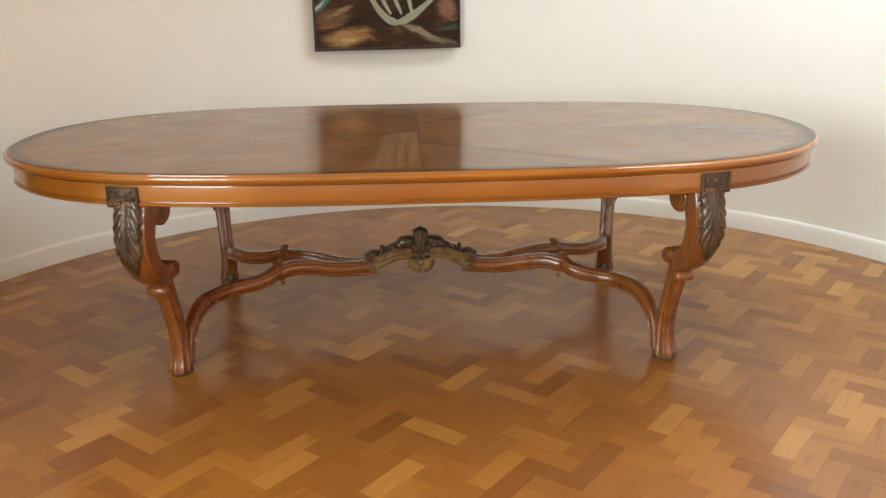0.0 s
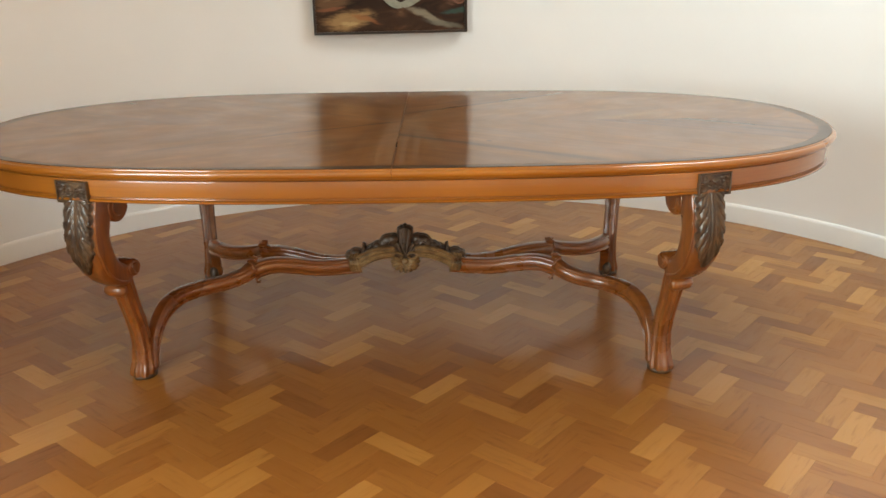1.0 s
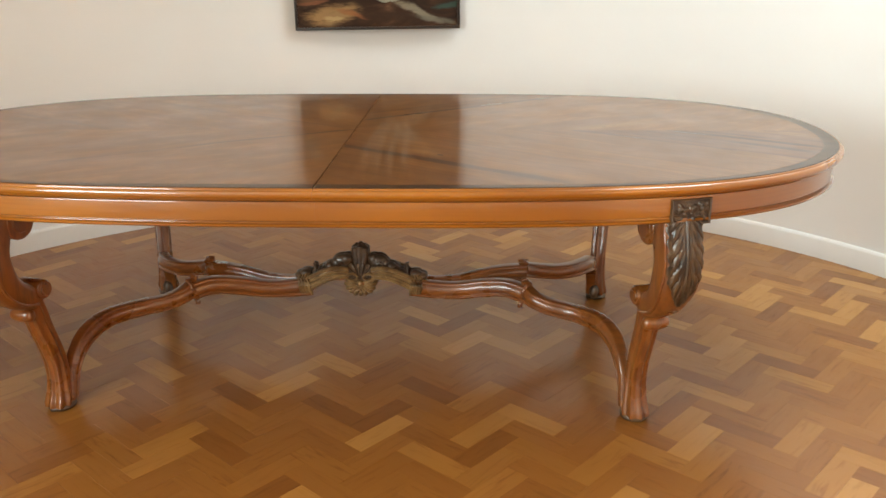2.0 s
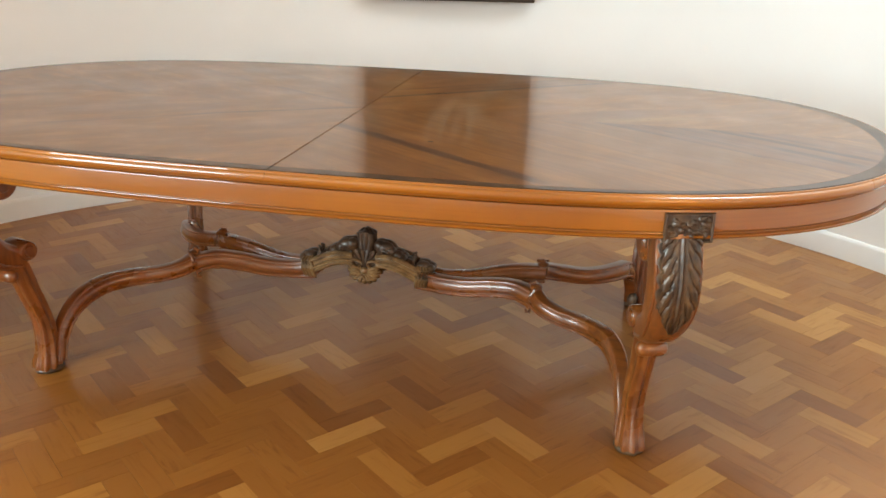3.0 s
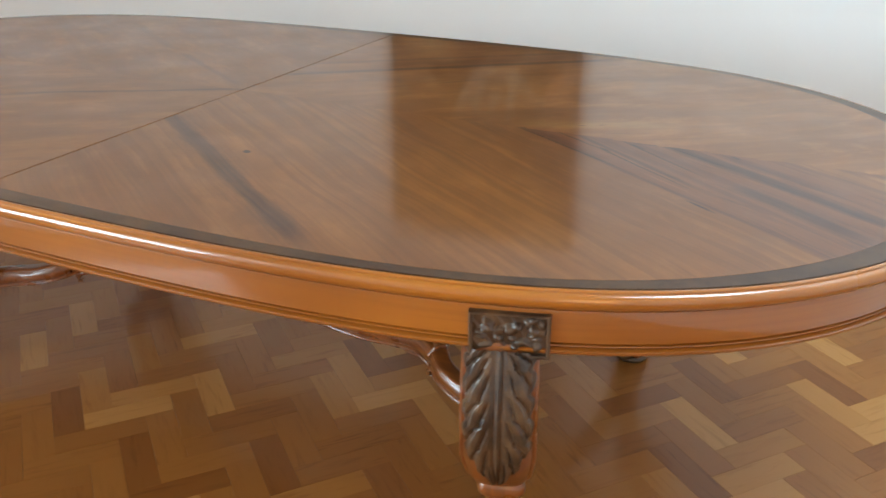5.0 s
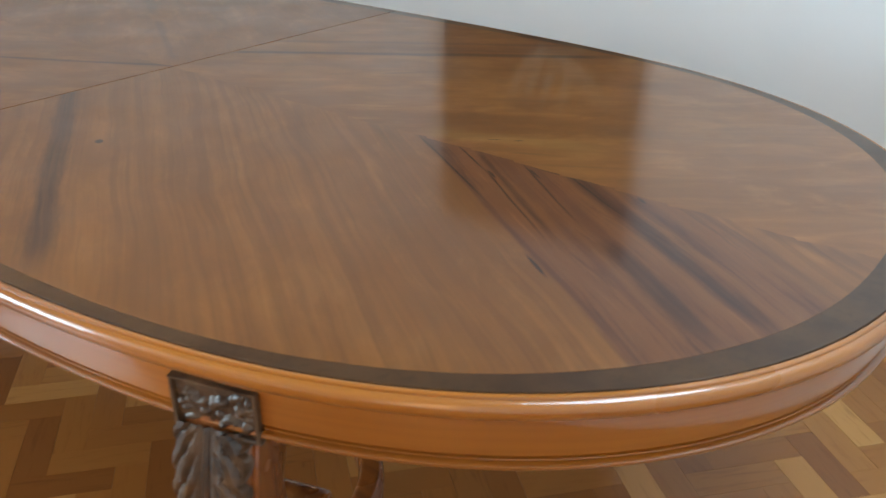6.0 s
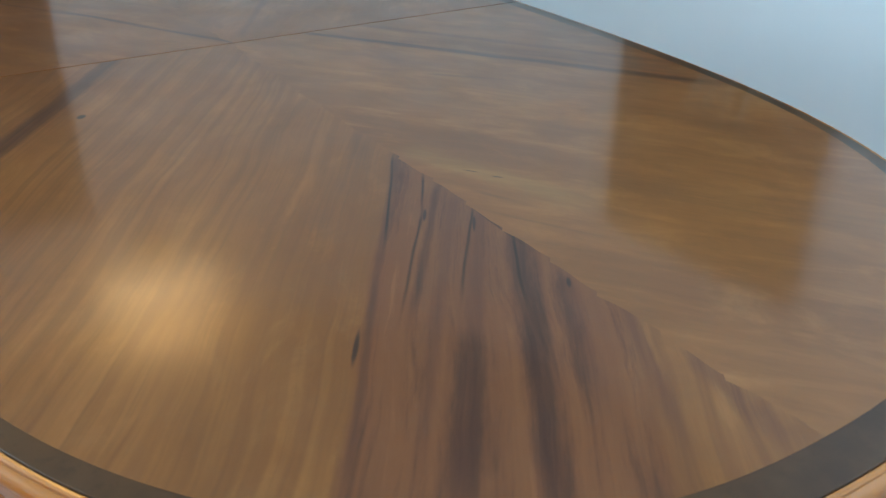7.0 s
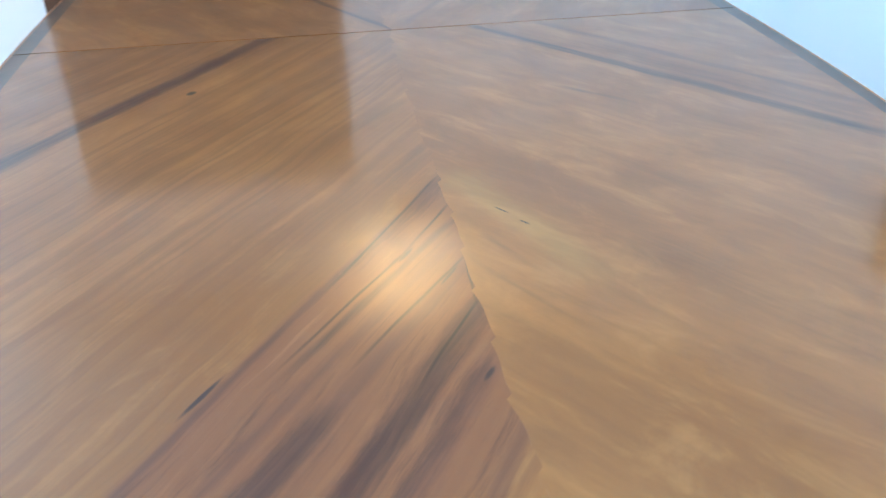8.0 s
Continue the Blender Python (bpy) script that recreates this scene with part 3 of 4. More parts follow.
def veneer_panel(sx, sy):
    bm = bmesh.new()
    line = oval(-0.0490, 240, INLAY_WAVE)
    arc = sorted([p for p in line if p[0] * sx >= -1e-6 and p[1] * sy >= -1e-6], key=lambda p: math.atan2(abs(p[1]), abs(p[0])))
    arc = [(max(abs(x), SEAM) * sx, y) for x, y in arc]
    tip = arc[0][0]
    spine = [(SEAM * sx + (tip - SEAM * sx) * i / 200, spine_y(SEAM * sx + (tip - SEAM * sx) * i / 200) + sy * 0.00002) for i in range(201)]
    ring = [(tip, spine[-1][1])] + arc[1:] + spine[:-1]
    flat = [Vector((x, y, 0.7802)) for x, y in ring]
    low = [Vector((x, y, 0.7770)) for x, y in ring]
    if sx * sy < 0:
        flat.reverse()
        low.reverse()
    add_loft(bm, [low, flat])
    part("veneer_panel", bm, VENEERS[(sx, sy)], table, "book-matched brown veneer with dark figure", False)


for sx in (1, -1):
    for sy in (1, -1):
        veneer_panel(sx, sy)

# legs: a local frame at each foot, s outward, e sideways
FOOT = (0.888, 0.497)
OUT = Vector((0.309, 0.951, 0)).normalized()


def leg_frame(sx, sy):
    o = Vector((OUT.x * sx, OUT.y * sy, 0))
    e = Vector((OUT.y * sx, -OUT.x * sy, 0))
    base = Vector((FOOT[0] * sx, FOOT[1] * sy, 0))
    return lambda s, q, z: base + o * s + e * q + Vector((0, 0, z))


def rounded_ring(centre, half_in, half_side, ways, n=16, power=2.8):
    """A rounded section round centre; ways: the two unit directions in local (s, q, z)."""
    ring = []
    for k in range(n):
        t = 2 * math.pi * k / n
        c, s = math.cos(t), math.sin(t)
        a = half_in * math.copysign(abs(c) ** (2 / power), c)
        b = half_side * math.copysign(abs(s) ** (2 / power), s)
        ring.append(centre + ways[0] * a + ways[1] * b)
    return ring


# the upper scroll: centre line (s, z), half thickness, half width
SCROLL = [(0.128, 0.684, 0.056, 0.052), (0.136, 0.650, 0.058, 0.053), (0.152, 0.600, 0.054, 0.054), (0.160, 0.552, 0.050, 0.054), (0.153, 0.503, 0.047, 0.055), (0.132, 0.456, 0.045, 0.050), (0.100, 0.420, 0.042, 0.045), (0.060, 0.397, 0.038, 0.040), (0.026, 0.384, 0.030, 0.036)]
SHANK = [(0.052, 0.400, 0.0340, 0.0330), (0.034, 0.345, 0.0330, 0.0310), (0.018, 0.285, 0.0320, 0.0290), (-0.002, 0.220, 0.0310, 0.0285), (-0.016, 0.160, 0.0300, 0.0285),
         (-0.019, 0.105, 0.0310, 0.0300), (-0.016, 0.060, 0.0350, 0.0340), (-0.011, 0.030, 0.0410, 0.0390), (-0.008, 0.014, 0.0400, 0.0380)]


def leg(sx, sy):
    at = leg_frame(sx, sy)

    def world(ring):
        return [at(p.x, p.y, p.z) for p in ring]

    bm = bmesh.new()
    path = smooth_path(SCROLL, 5)
    rings = []
    for i, p in enumerate(path):
        a, b = path[max(i - 1, 0)], path[min(i + 1, len(path) - 1)]
        t = Vector((b[0] - a[0], 0, b[1] - a[1])).normalized()
        nrm = Vector((-t.z, 0, t.x))
        rings.append(world(rounded_ring(Vector((p[0], 0, p[1])), p[2], p[3], (nrm, Vector((0, 1, 0))), 20, 3.6)))
    add_loft(bm, rings)
    # volutes: inner scroll under the apron, two rolls at the ankle of the scroll
    for s, z, r, half in ((0.074, 0.632, 0.050, 0.055), (0.020, 0.410, 0.029, 0.045)):
        ring = []
        for q, k in ((-half - 0.004, 0.30), (-half - 0.004, 0.55), (-half + 0.001, 0.62), (-half + 0.001, 0.88), (-half + 0.006, 1.0), (half - 0.006, 1.0), (half - 0.001, 0.88), (half - 0.001, 0.62), (half + 0.004, 0.55), (half + 0.004, 0.30)):
            ring.append([at(s + r * k * math.cos(2 * math.pi * j / 20), q, z + r * k * math.sin(2 * math.pi * j / 20)) for j in range(20)])
        add_loft(bm, ring)
    part_leg = part("leg", bm, LEG, table)
    bm = bmesh.new()
    ring = []
    for q, k in ((-0.040, 0.20), (-0.038, 0.52), (-0.032, 0.80), (-0.020, 0.97), (0.0, 1.04), (0.020, 0.97), (0.032, 0.80), (0.038, 0.52), (0.040, 0.20)):
        ring.append([at(0.074 + 0.021 * k * math.cos(2 * math.pi * j / 14), q, 0.346 + 0.022 * k * math.sin(2 * math.pi * j / 14)) for j in range(14)])
    add_loft(bm, ring)
    part("collar", bm, LEG, part_leg)
    # fluted shank and foot
    bm = bmesh.new()
    rings = []
    for p in smooth_path(SHANK, 5):
        ring = []
        for j in range(56):
            t = 2 * math.pi * j / 56
            k = 1.0 + 0.100 * math.cos(8 * t) - 0.03 * math.cos(4 * t)
            ring.append(at(p[0] + p[2] * k * math.cos(t), p[3] * k * math.sin(t), p[1]))
        rings.append(ring)
    add_loft(bm, rings)
    part("shank", bm, LEG, part_leg)
    bm = bmesh.new()
    rings = []
    for z, r in ((0.0, 0.036), (0.002, 0.039), (0.010, 0.041), (0.016, 0.038), (0.019, 0.034)):
        rings.append([at(-0.015 + r * 1.08 * math.cos(2 * math.pi * j / 28) * (1 + 0.05 * math.cos(6 * 2 * math.pi * j / 28)), r * math.sin(2 * math.pi * j / 28), z) for j in range(28)])
    add_loft(bm, rings)
    add_blob(bm, at(-0.058, 0.0, 0.036), (0.020, 0.020, 0.030))
    part("foot_cap", bm, BRONZED, part_leg, "dark bronzed foot carving")

    # acanthus leaf over the outer face
    def skin(u, q, lift):
        """A point of the outer face: u from 0 (top) to 1 (below), q sideways."""
        i = min(int(u * (len(path) - 1)), len(path) - 2)
        f = u * (len(path) - 1) - i
        p = path[i] * (1 - f) + path[i + 1] * f
        d = path[i + 1] - path[i]
        t = Vector((d[0], 0, d[1])).normalized()
        nrm = Vector((-t.z, 0, t.x))
        k = 1.0 - 0.25 * (abs(q) / max(p[3], 0.01)) ** 4
        c = Vector((p[0], 0, p[1])) + nrm * (p[2] * k + lift)
        return at(c.x, q, c.z)

    bm = bmesh.new()
    rows, cols = 84, 40
    period = 0.146
    grid = []
    for i in range(rows + 1):
        f = i / rows
        line = []
        for j in range(cols + 1):
            v = 2 * j / cols - 1
            av = abs(v)
            # lobes hang outward and down from the midrib
            lobe = math.fmod(f - 0.46 * av ** 0.62 + 2.0 + (0.045 if v > 0 else 0.0), period) / period
            rim = math.fmod(f - 0.46 + 2.0 + (0.045 if v > 0 else 0.0), period) / period
            wide = 0.0520 * (1.0 - max(0.0, (f - 0.62) / 0.38) ** 1.5) * (0.87 + 0.13 * math.sin(math.pi * rim ** 0.7))
            q = v * max(wide, 0.003)
            body = math.sin(math.pi * lobe ** 0.75) ** 0.6
            veins = 0.5 + 0.5 * math.cos(2 * math.pi * (lobe * 2.0 - av * 0.6))
            high = 0.0012 + 0.0090 * body * min(1.0, av * 2.2) * (1.0 - 0.25 * av) + 0.0016 * veins
            core = math.exp(-(av / 0.26) ** 2)
            ripple = 0.5 + 0.5 * math.cos(v * 26.0)
            high = high * (1 - core) + core * (0.0035 + 0.0045 * ripple)
            if av > 0.93:
                high = -0.003
            if f > 0.97:
                high *= (1 - f) / 0.03
            line.append(bm.verts.new(skin(0.085 + 0.535 * f, q, high)))
        grid.append(line)
    for a, b in zip(grid, grid[1:]):
        for j in range(cols):
            bm.faces.new((a[j], a[j + 1], b[j + 1], b[j]))
    part("acanthus_leaf", bm, BRONZED, part_leg, "dark bronzed carved acanthus leaf")
    # rounded rolls along both edges of the outer face
    for mirror in (-1, 1):
        bm = bmesh.new()
        add_tube(bm, [skin(0.01 + 0.95 * i / 24, mirror * (path[min(int((0.01 + 0.95 * i / 24) * (len(path) - 1)), len(path) - 1)][3] - 0.0025), -0.0090) for i in range(25)], [0.0048] * 25, 8)
        part("edge_roll", bm, LEG, part_leg)

    # carved block on the apron
    m = Matrix.Identity(4)
    o, e0, z0 = at(1, 0, 0) - at(0, 0, 0), at(0, 1, 0) - at(0, 0, 0), Vector((0, 0, 1))
    base = at(0.0, 0.012, -0.0)
    for r in range(3):
        m[r][0], m[r][1], m[r][2], m[r][3] = o[r], e0[r], z0[r] * 0.93, base[r] + z0[r] * 0.0525
    face = 0.1920
    bm = bmesh.new()
    add_box(bm, (0.130, -0.054, 0.662), (face - 0.006, 0.054, 0.733), 0.003, m)
    part("carved_block", bm, BRONZED, part_leg, "dark bronzed block carved with leaves")
    bm = bmesh.new()
    loops = []
    for x, w in ((face - 0.012, 0.056), (face - 0.0010, 0.056), (face + 0.0004, 0.0548), (face + 0.0004, 0.0520), (face - 0.0010, 0.0505), (face - 0.012, 0.0505)):
        top, low = 0.7335 - (0.056 - w) * 0.9, 0.6595 + (0.056 - w) * 1.05
        loops.append([bm.verts.new(m @ Vector((x, q, z))) for q, z in ((-w, low), (w, low), (w, top), (-w, top))])
    for a, b in zip(loops, loops[1:] + loops[:1]):
        for j in range(4):
            bm.faces.new((a[j], a[(j + 1) % 4], b[(j + 1) % 4], b[j]))
    part("block_frame", bm, BRONZED, part_leg)
    bm = bmesh.new()
    rnd = random.Random(5)
    knobs = [(rnd.uniform(-0.046, 0.046), rnd.uniform(0.675, 0.722), rnd.uniform(0.0045, 0.0085), rnd.uniform(0.004, 0.0075), rnd.uniform(0.004, 0.0085)) for _ in range(26)]
    knobs += [(q, 0.704, 0.009, 0.009, 0.008) for q in (-0.030, 0.002, 0.033)]
    grid = []
    for i in range(29):
        line = []
        for j in range(45):
            q, z = -0.0508 + 0.1016 * j / 44, 0.6655 + 0.0630 * i / 28
            h = max([k[4] * max(0.0, 1.0 - ((q - k[0]) / k[2]) ** 2 - ((z - k[1]) / k[3]) ** 2) ** 0.5 for k in knobs])
            h += 0.0015 * math.sin(q * 330 + z * 210)
            line.append(bm.verts.new(m @ Vector((face - 0.0062 + h, q, z))))
        grid.append(line)
    for a, b in zip(grid, grid[1:]):
        for j in range(44):
            bm.faces.new((a[j], a[j + 1], b[j + 1], b[j]))
    part("carved_relief", bm, BRONZED, part_leg, "dark bronzed relief of leaves and rosettes")


for sx in (1, -1):
    for sy in (-1, 1):
        leg(sx, sy)

# stretchers: x, y, z, half width, half height; from the centre outward, for x > 0 and y < 0
STRETCH = [(0.185, -0.018, 0.232, 0.0225, 0.0320), (0.260, -0.024, 0.224, 0.0210, 0.0290), (0.350, -0.036, 0.226, 0.0210, 0.0290), (0.440, -0.052, 0.242, 0.0220, 0.0297), (0.520, -0.072, 0.251, 0.0230, 0.0293), (0.588, -0.108, 0.242, 0.0235, 0.0297)]
BRANCH = [(0.585, -0.108, 0.252, 0.0240, 0.0270), (0.619, -0.145, 0.236, 0.0225, 0.0262), (0.670, -0.170, 0.223, 0.0220, 0.0258), (0.722, -0.186, 0.216, 0.0220, 0.0258), (0.773, -0.215, 0.213, 0.0225, 0.0265), (0.825, -0.268, 0.209, 0.0230, 0.0280),
          (0.856, -0.335, 0.196, 0.0230, 0.0285), (0.871, -0.385, 0.172, 0.0220, 0.0265), (0.879, -0.425, 0.136, 0.0205, 0.0235), (0.8835, -0.447, 0.095, 0.0190, 0.0205), (0.884, -0.460, 0.056, 0.0185, 0.0195), (0.884, -0.470, 0.026, 0.0180, 0.0185)]


def moulded_rail(bm, path, sx, sy):
    pts = smooth_path(path, 7)
    rings = []
    half = [(0.50, 1.0), (0.70, 0.97), (0.82, 0.88), (0.84, 0.76), (0.70, 0.66), (0.74, 0.60), (0.92, 0.44), (1.03, 0.18), (1.05, -0.10), (0.98, -0.36),
            (0.82, -0.50), (0.78, -0.55), (0.94, -0.62), (1.02, -0.74), (0.97, -0.88), (0.80, -0.97), (0.50, -1.0)]
    prof = half[::-1] + [(-u, v) for u, v in half]
    for i, p in enumerate(pts):
        a, b = pts[max(i - 1, 0)], pts[min(i + 1, len(pts) - 1)]
        t = Vector((b[0] - a[0], b[1] - a[1], b[2] - a[2])).normalized()
        side = t.cross(Vector((0, 0, 1))).normalized()
        up = side.cross(t).normalized()
        ring = []
        for u, v in prof:
            q = Vector(p[:3]) + side * u * p[3] + up * v * p[4]
            ring.append((q.x * 0.970 * sx, q.y * sy, q.z))
        rings.append(ring)
    add_loft(bm, rings)


for sy in (-1, 1):
    for sx in (1, -1):
        bm = bmesh.new()
        moulded_rail(bm, STRETCH, sx, -sy)
        rail = part("stretcher", bm, RAIL, table)
        bm = bmesh.new()
        moulded_rail(bm, BRANCH, sx, -sy)
        part("stretcher_branch", bm, RAIL, rail)
        bm = bmesh.new()
        cx, cy = 0.571 * sx, 0.106 * sy

        def strand(points, radii):
            add_tube(bm, [(cx + dx * sx, cy + dy * sy, z) for dx, dy, z in points], radii, 8)

        # a lip that wraps the joint, the curl under the rail's end and the bud on top
        strand([(0.014, 0.008, 0.284), (-0.002, 0.020, 0.278), (-0.012, 0.026, 0.258), (-0.008, 0.029, 0.236), (0.008, 0.032, 0.221), (0.034, 0.044, 0.207), (0.060, 0.056, 0.199)],
               [0.004, 0.0062, 0.0072, 0.0068, 0.0055, 0.004, 0.002])
        strand([(-0.090, -0.012, 0.227), (-0.055, -0.004, 0.230), (-0.028, 0.008, 0.224), (-0.014, 0.014, 0.212), (-0.016, 0.014, 0.201), (-0.026, 0.011, 0.200), (-0.027, 0.010, 0.208)],
               [0.002, 0.004, 0.0055, 0.006, 0.0058, 0.005, 0.003])
        strand([(0.010, -0.016, 0.276), (-0.006, -0.012, 0.290), (-0.016, -0.006, 0.288), (-0.014, -0.002, 0.278)], [0.008, 0.009, 0.0075, 0.004])
        add_blob(bm, (cx, cy - 0.008 * sy, 0.277), (0.020, 0.022, 0.010))
        part("scroll_knot", bm, RAIL, rail)


def centre_carving():
    for sy in (-1, 1):
        bm = bmesh.new()
        for sx in (1, -1):
            for lift, r, proud in ((0.006, 0.0105, -0.004), (-0.009, 0.0048, 0.004), (-0.021, 0.0070, 0.003), (0.022, 0.0075, 0.004)):
                pts = []
                for i in range(12):
                    f = i / 11
                    pts.append((sx * (0.190 - 0.150 * f), sy * (0.034 + proud + 0.004 * math.sin(math.pi * f)), 0.240 + lift * (1 - 0.25 * f) + 0.046 * math.sin(math.pi * min(f * 0.62, 1.0))))
                add_tube(bm, pts, [r * (0.9 + 0.2 * math.sin(math.pi * i / 11)) for i in range(12)], 8)
            # leaf collar wrapped over the joint with the stretcher
            for k in range(4):
                x0 = 0.180 + 0.010 * k
                add_tube(bm, [(sx * (x0 - 0.002), sy * 0.030, 0.280 - 0.002 * k), (sx * (x0 + 0.003), sy * 0.040, 0.264), (sx * x0, sy * 0.045, 0.240), (sx * (x0 - 0.005), sy * 0.041, 0.216), (sx * (x0 - 0.009), sy * 0.030, 0.202)],
                         [0.004, 0.0065, 0.0075, 0.0065, 0.004], 8)
        part("arched_moulding", bm, GILT, table, "worn gilt arched moulding")
        bm = bmesh.new()
        petals = []
        for k in range(11):
            a = radians(-200 + 22 * k)
            petal = bmesh.new()
            pts = [(r * math.cos(a) * 1.08, sy * (0.030 + 0.014 * math.sin(math.pi * r / 0.052)), 0.248 + r * math.sin(a) * 0.92) for r in (0.008, 0.020, 0.034, 0.046, 0.051)]
            add_tube(petal, pts, [0.004, 0.006, 0.0085, 0.0085, 0.005], 8)
            petals.append(petal)
        add_blob(bm, (0, sy * 0.040, 0.248), (0.014, 0.012, 0.013))
        for sx in (1, -1):
            add_tube(bm, [(sx * (0.030 + 0.020 * math.cos(a)), sy * 0.038, 0.270 + 0.013 * math.sin(a)) for a in [i * 0.6 for i in range(10)]], [0.006 - 0.0003 * i for i in range(10)], 8)
        shell = part("shell_rosette", bm, GILT, table, "worn gilt carved shell rosette")
        for petal in petals:
            part("petal", petal, GILT, shell)
    bm = bmesh.new()
    # core, the round middle plume and the lobes beside it
    add_loft(bm, [[(x, y * 0.026, z) for x, z in ((-0.23, 0.258), (-0.16, 0.274), (-0.08, 0.300), (0.0, 0.318), (0.08, 0.300), (0.16, 0.274), (0.23, 0.258), (0.19, 0.232), (0.09, 0.262), (0.0, 0.250), (-0.09, 0.262), (-0.19, 0.232))] for y in (-1, -0.4, 0.4, 1)])
    for dx, top, r in ((0.0, 0.384, 0.0180), (-0.014, 0.379, 0.0155), (0.014, 0.379, 0.0155)):
        for y in (-0.010, 0.010):
            add_tube(bm, [(dx * 0.5, y * 1.5, 0.275), (dx * 0.7, y * 1.6, 0.310), (dx, y, 0.345), (dx * 1.15, y, top - 0.010), (dx, y * 0.6, top)], [0.010, 0.013, r * 1.05, r, r * 0.35], 10)
    for sx in (1, -1):
        for y in (-1, 1):
            # flutes fanning out from the shell to the lobes
            for k in range(6):
                a = radians(84 - 13.5 * k)
                pts = [(sx * r * math.cos(a) * 1.05, y * (0.030 - 0.006 * r / 0.09), 0.252 + r * math.sin(a) * 0.72) for r in (0.030, 0.050, 0.070, 0.086, 0.094)]
                add_tube(bm, pts, [0.0045, 0.0065, 0.0085, 0.009, 0.004], 7)
            for cx, cz, rx, rz in ((0.062, 0.322, 0.036, 0.025), (0.047, 0.330, 0.022, 0.019), (0.082, 0.314, 0.021, 0.021), (0.108, 0.300, 0.019, 0.019), (0.124, 0.294, 0.015, 0.013), (0.140, 0.283, 0.016, 0.012), (0.192, 0.275, 0.024, 0.017), (0.212, 0.268, 0.021, 0.014), (0.178, 0.268, 0.016, 0.014)):
                add_blob(bm, (sx * cx, y * 0.012, cz), (rx, 0.020, rz), None, 12, 8)
            add_tube(bm, [(sx * 0.166, y * 0.012, 0.262), (sx * 0.161, y * 0.013, 0.288), (sx * 0.158, y * 0.012, 0.306), (sx * 0.165, y * 0.010, 0.311)], [0.010, 0.008, 0.007, 0.003], 8)
            # curl on each side lobe
            add_tube(bm, [(sx * (0.066 + (0.013 - 0.0011 * i) * math.cos(0.65 * i)), y * 0.033, 0.312 + (0.011 - 0.0009 * i) * math.sin(0.65 * i)) for i in range(9)], [0.0055 - 0.0004 * i for i in range(9)], 7)
    part("crest", bm, BRONZED, table, "dark bronzed carved plume and leaf crest")


centre_carving()

# ---- the painting ----


# soft patches of paint: x, z, half length, half width, turn in degrees, colour, strength
PATCHES = [
    (0.10, 0.18, 0.13, 0.060, 12, (0.170, 0.088, 0.045), 0.75), (0.15, 0.215, 0.10, 0.016, 24, (0.300, 0.185, 0.105), 0.7),
    (0.09, 0.135, 0.09, 0.010, 6, (0.260, 0.090, 0.045), 0.7), (0.19, 0.075, 0.155, 0.052, 8, (0.330, 0.190, 0.085), 0.95),
    (0.29, 0.082, 0.10, 0.014, -14, (0.300, 0.105, 0.040), 0.7), (0.20, 0.060, 0.06, 0.012, 0, (0.520, 0.360, 0.170), 0.6),
    (0.06, 0.26, 0.11, 0.022, 42, (0.060, 0.150, 0.140), 0.9), (0.035, 0.245, 0.06, 0.008, 40, (0.520, 0.560, 0.480), 0.7),
    (0.62, 0.085, 0.15, 0.022, -26, (0.250, 0.205, 0.145), 0.85), (0.70, 0.045, 0.14, 0.016, -10, (0.150, 0.135, 0.100), 0.7),
    (0.79, 0.115, 0.09, 0.020, 4, (0.035, 0.070, 0.055), 0.85), (0.76, 0.225, 0.07, 0.075, 20, (0.250, 0.120, 0.075), 0.8),
    (0.74, 0.205, 0.022, 0.030, 10, (0.280, 0.085, 0.050), 0.6), (0.30, 0.20, 0.10, 0.06, -60, (0.030, 0.014, 0.008), 0.8),
    (0.50, 0.06, 0.16, 0.030, -4, (0.040, 0.018, 0.010), 0.8)]


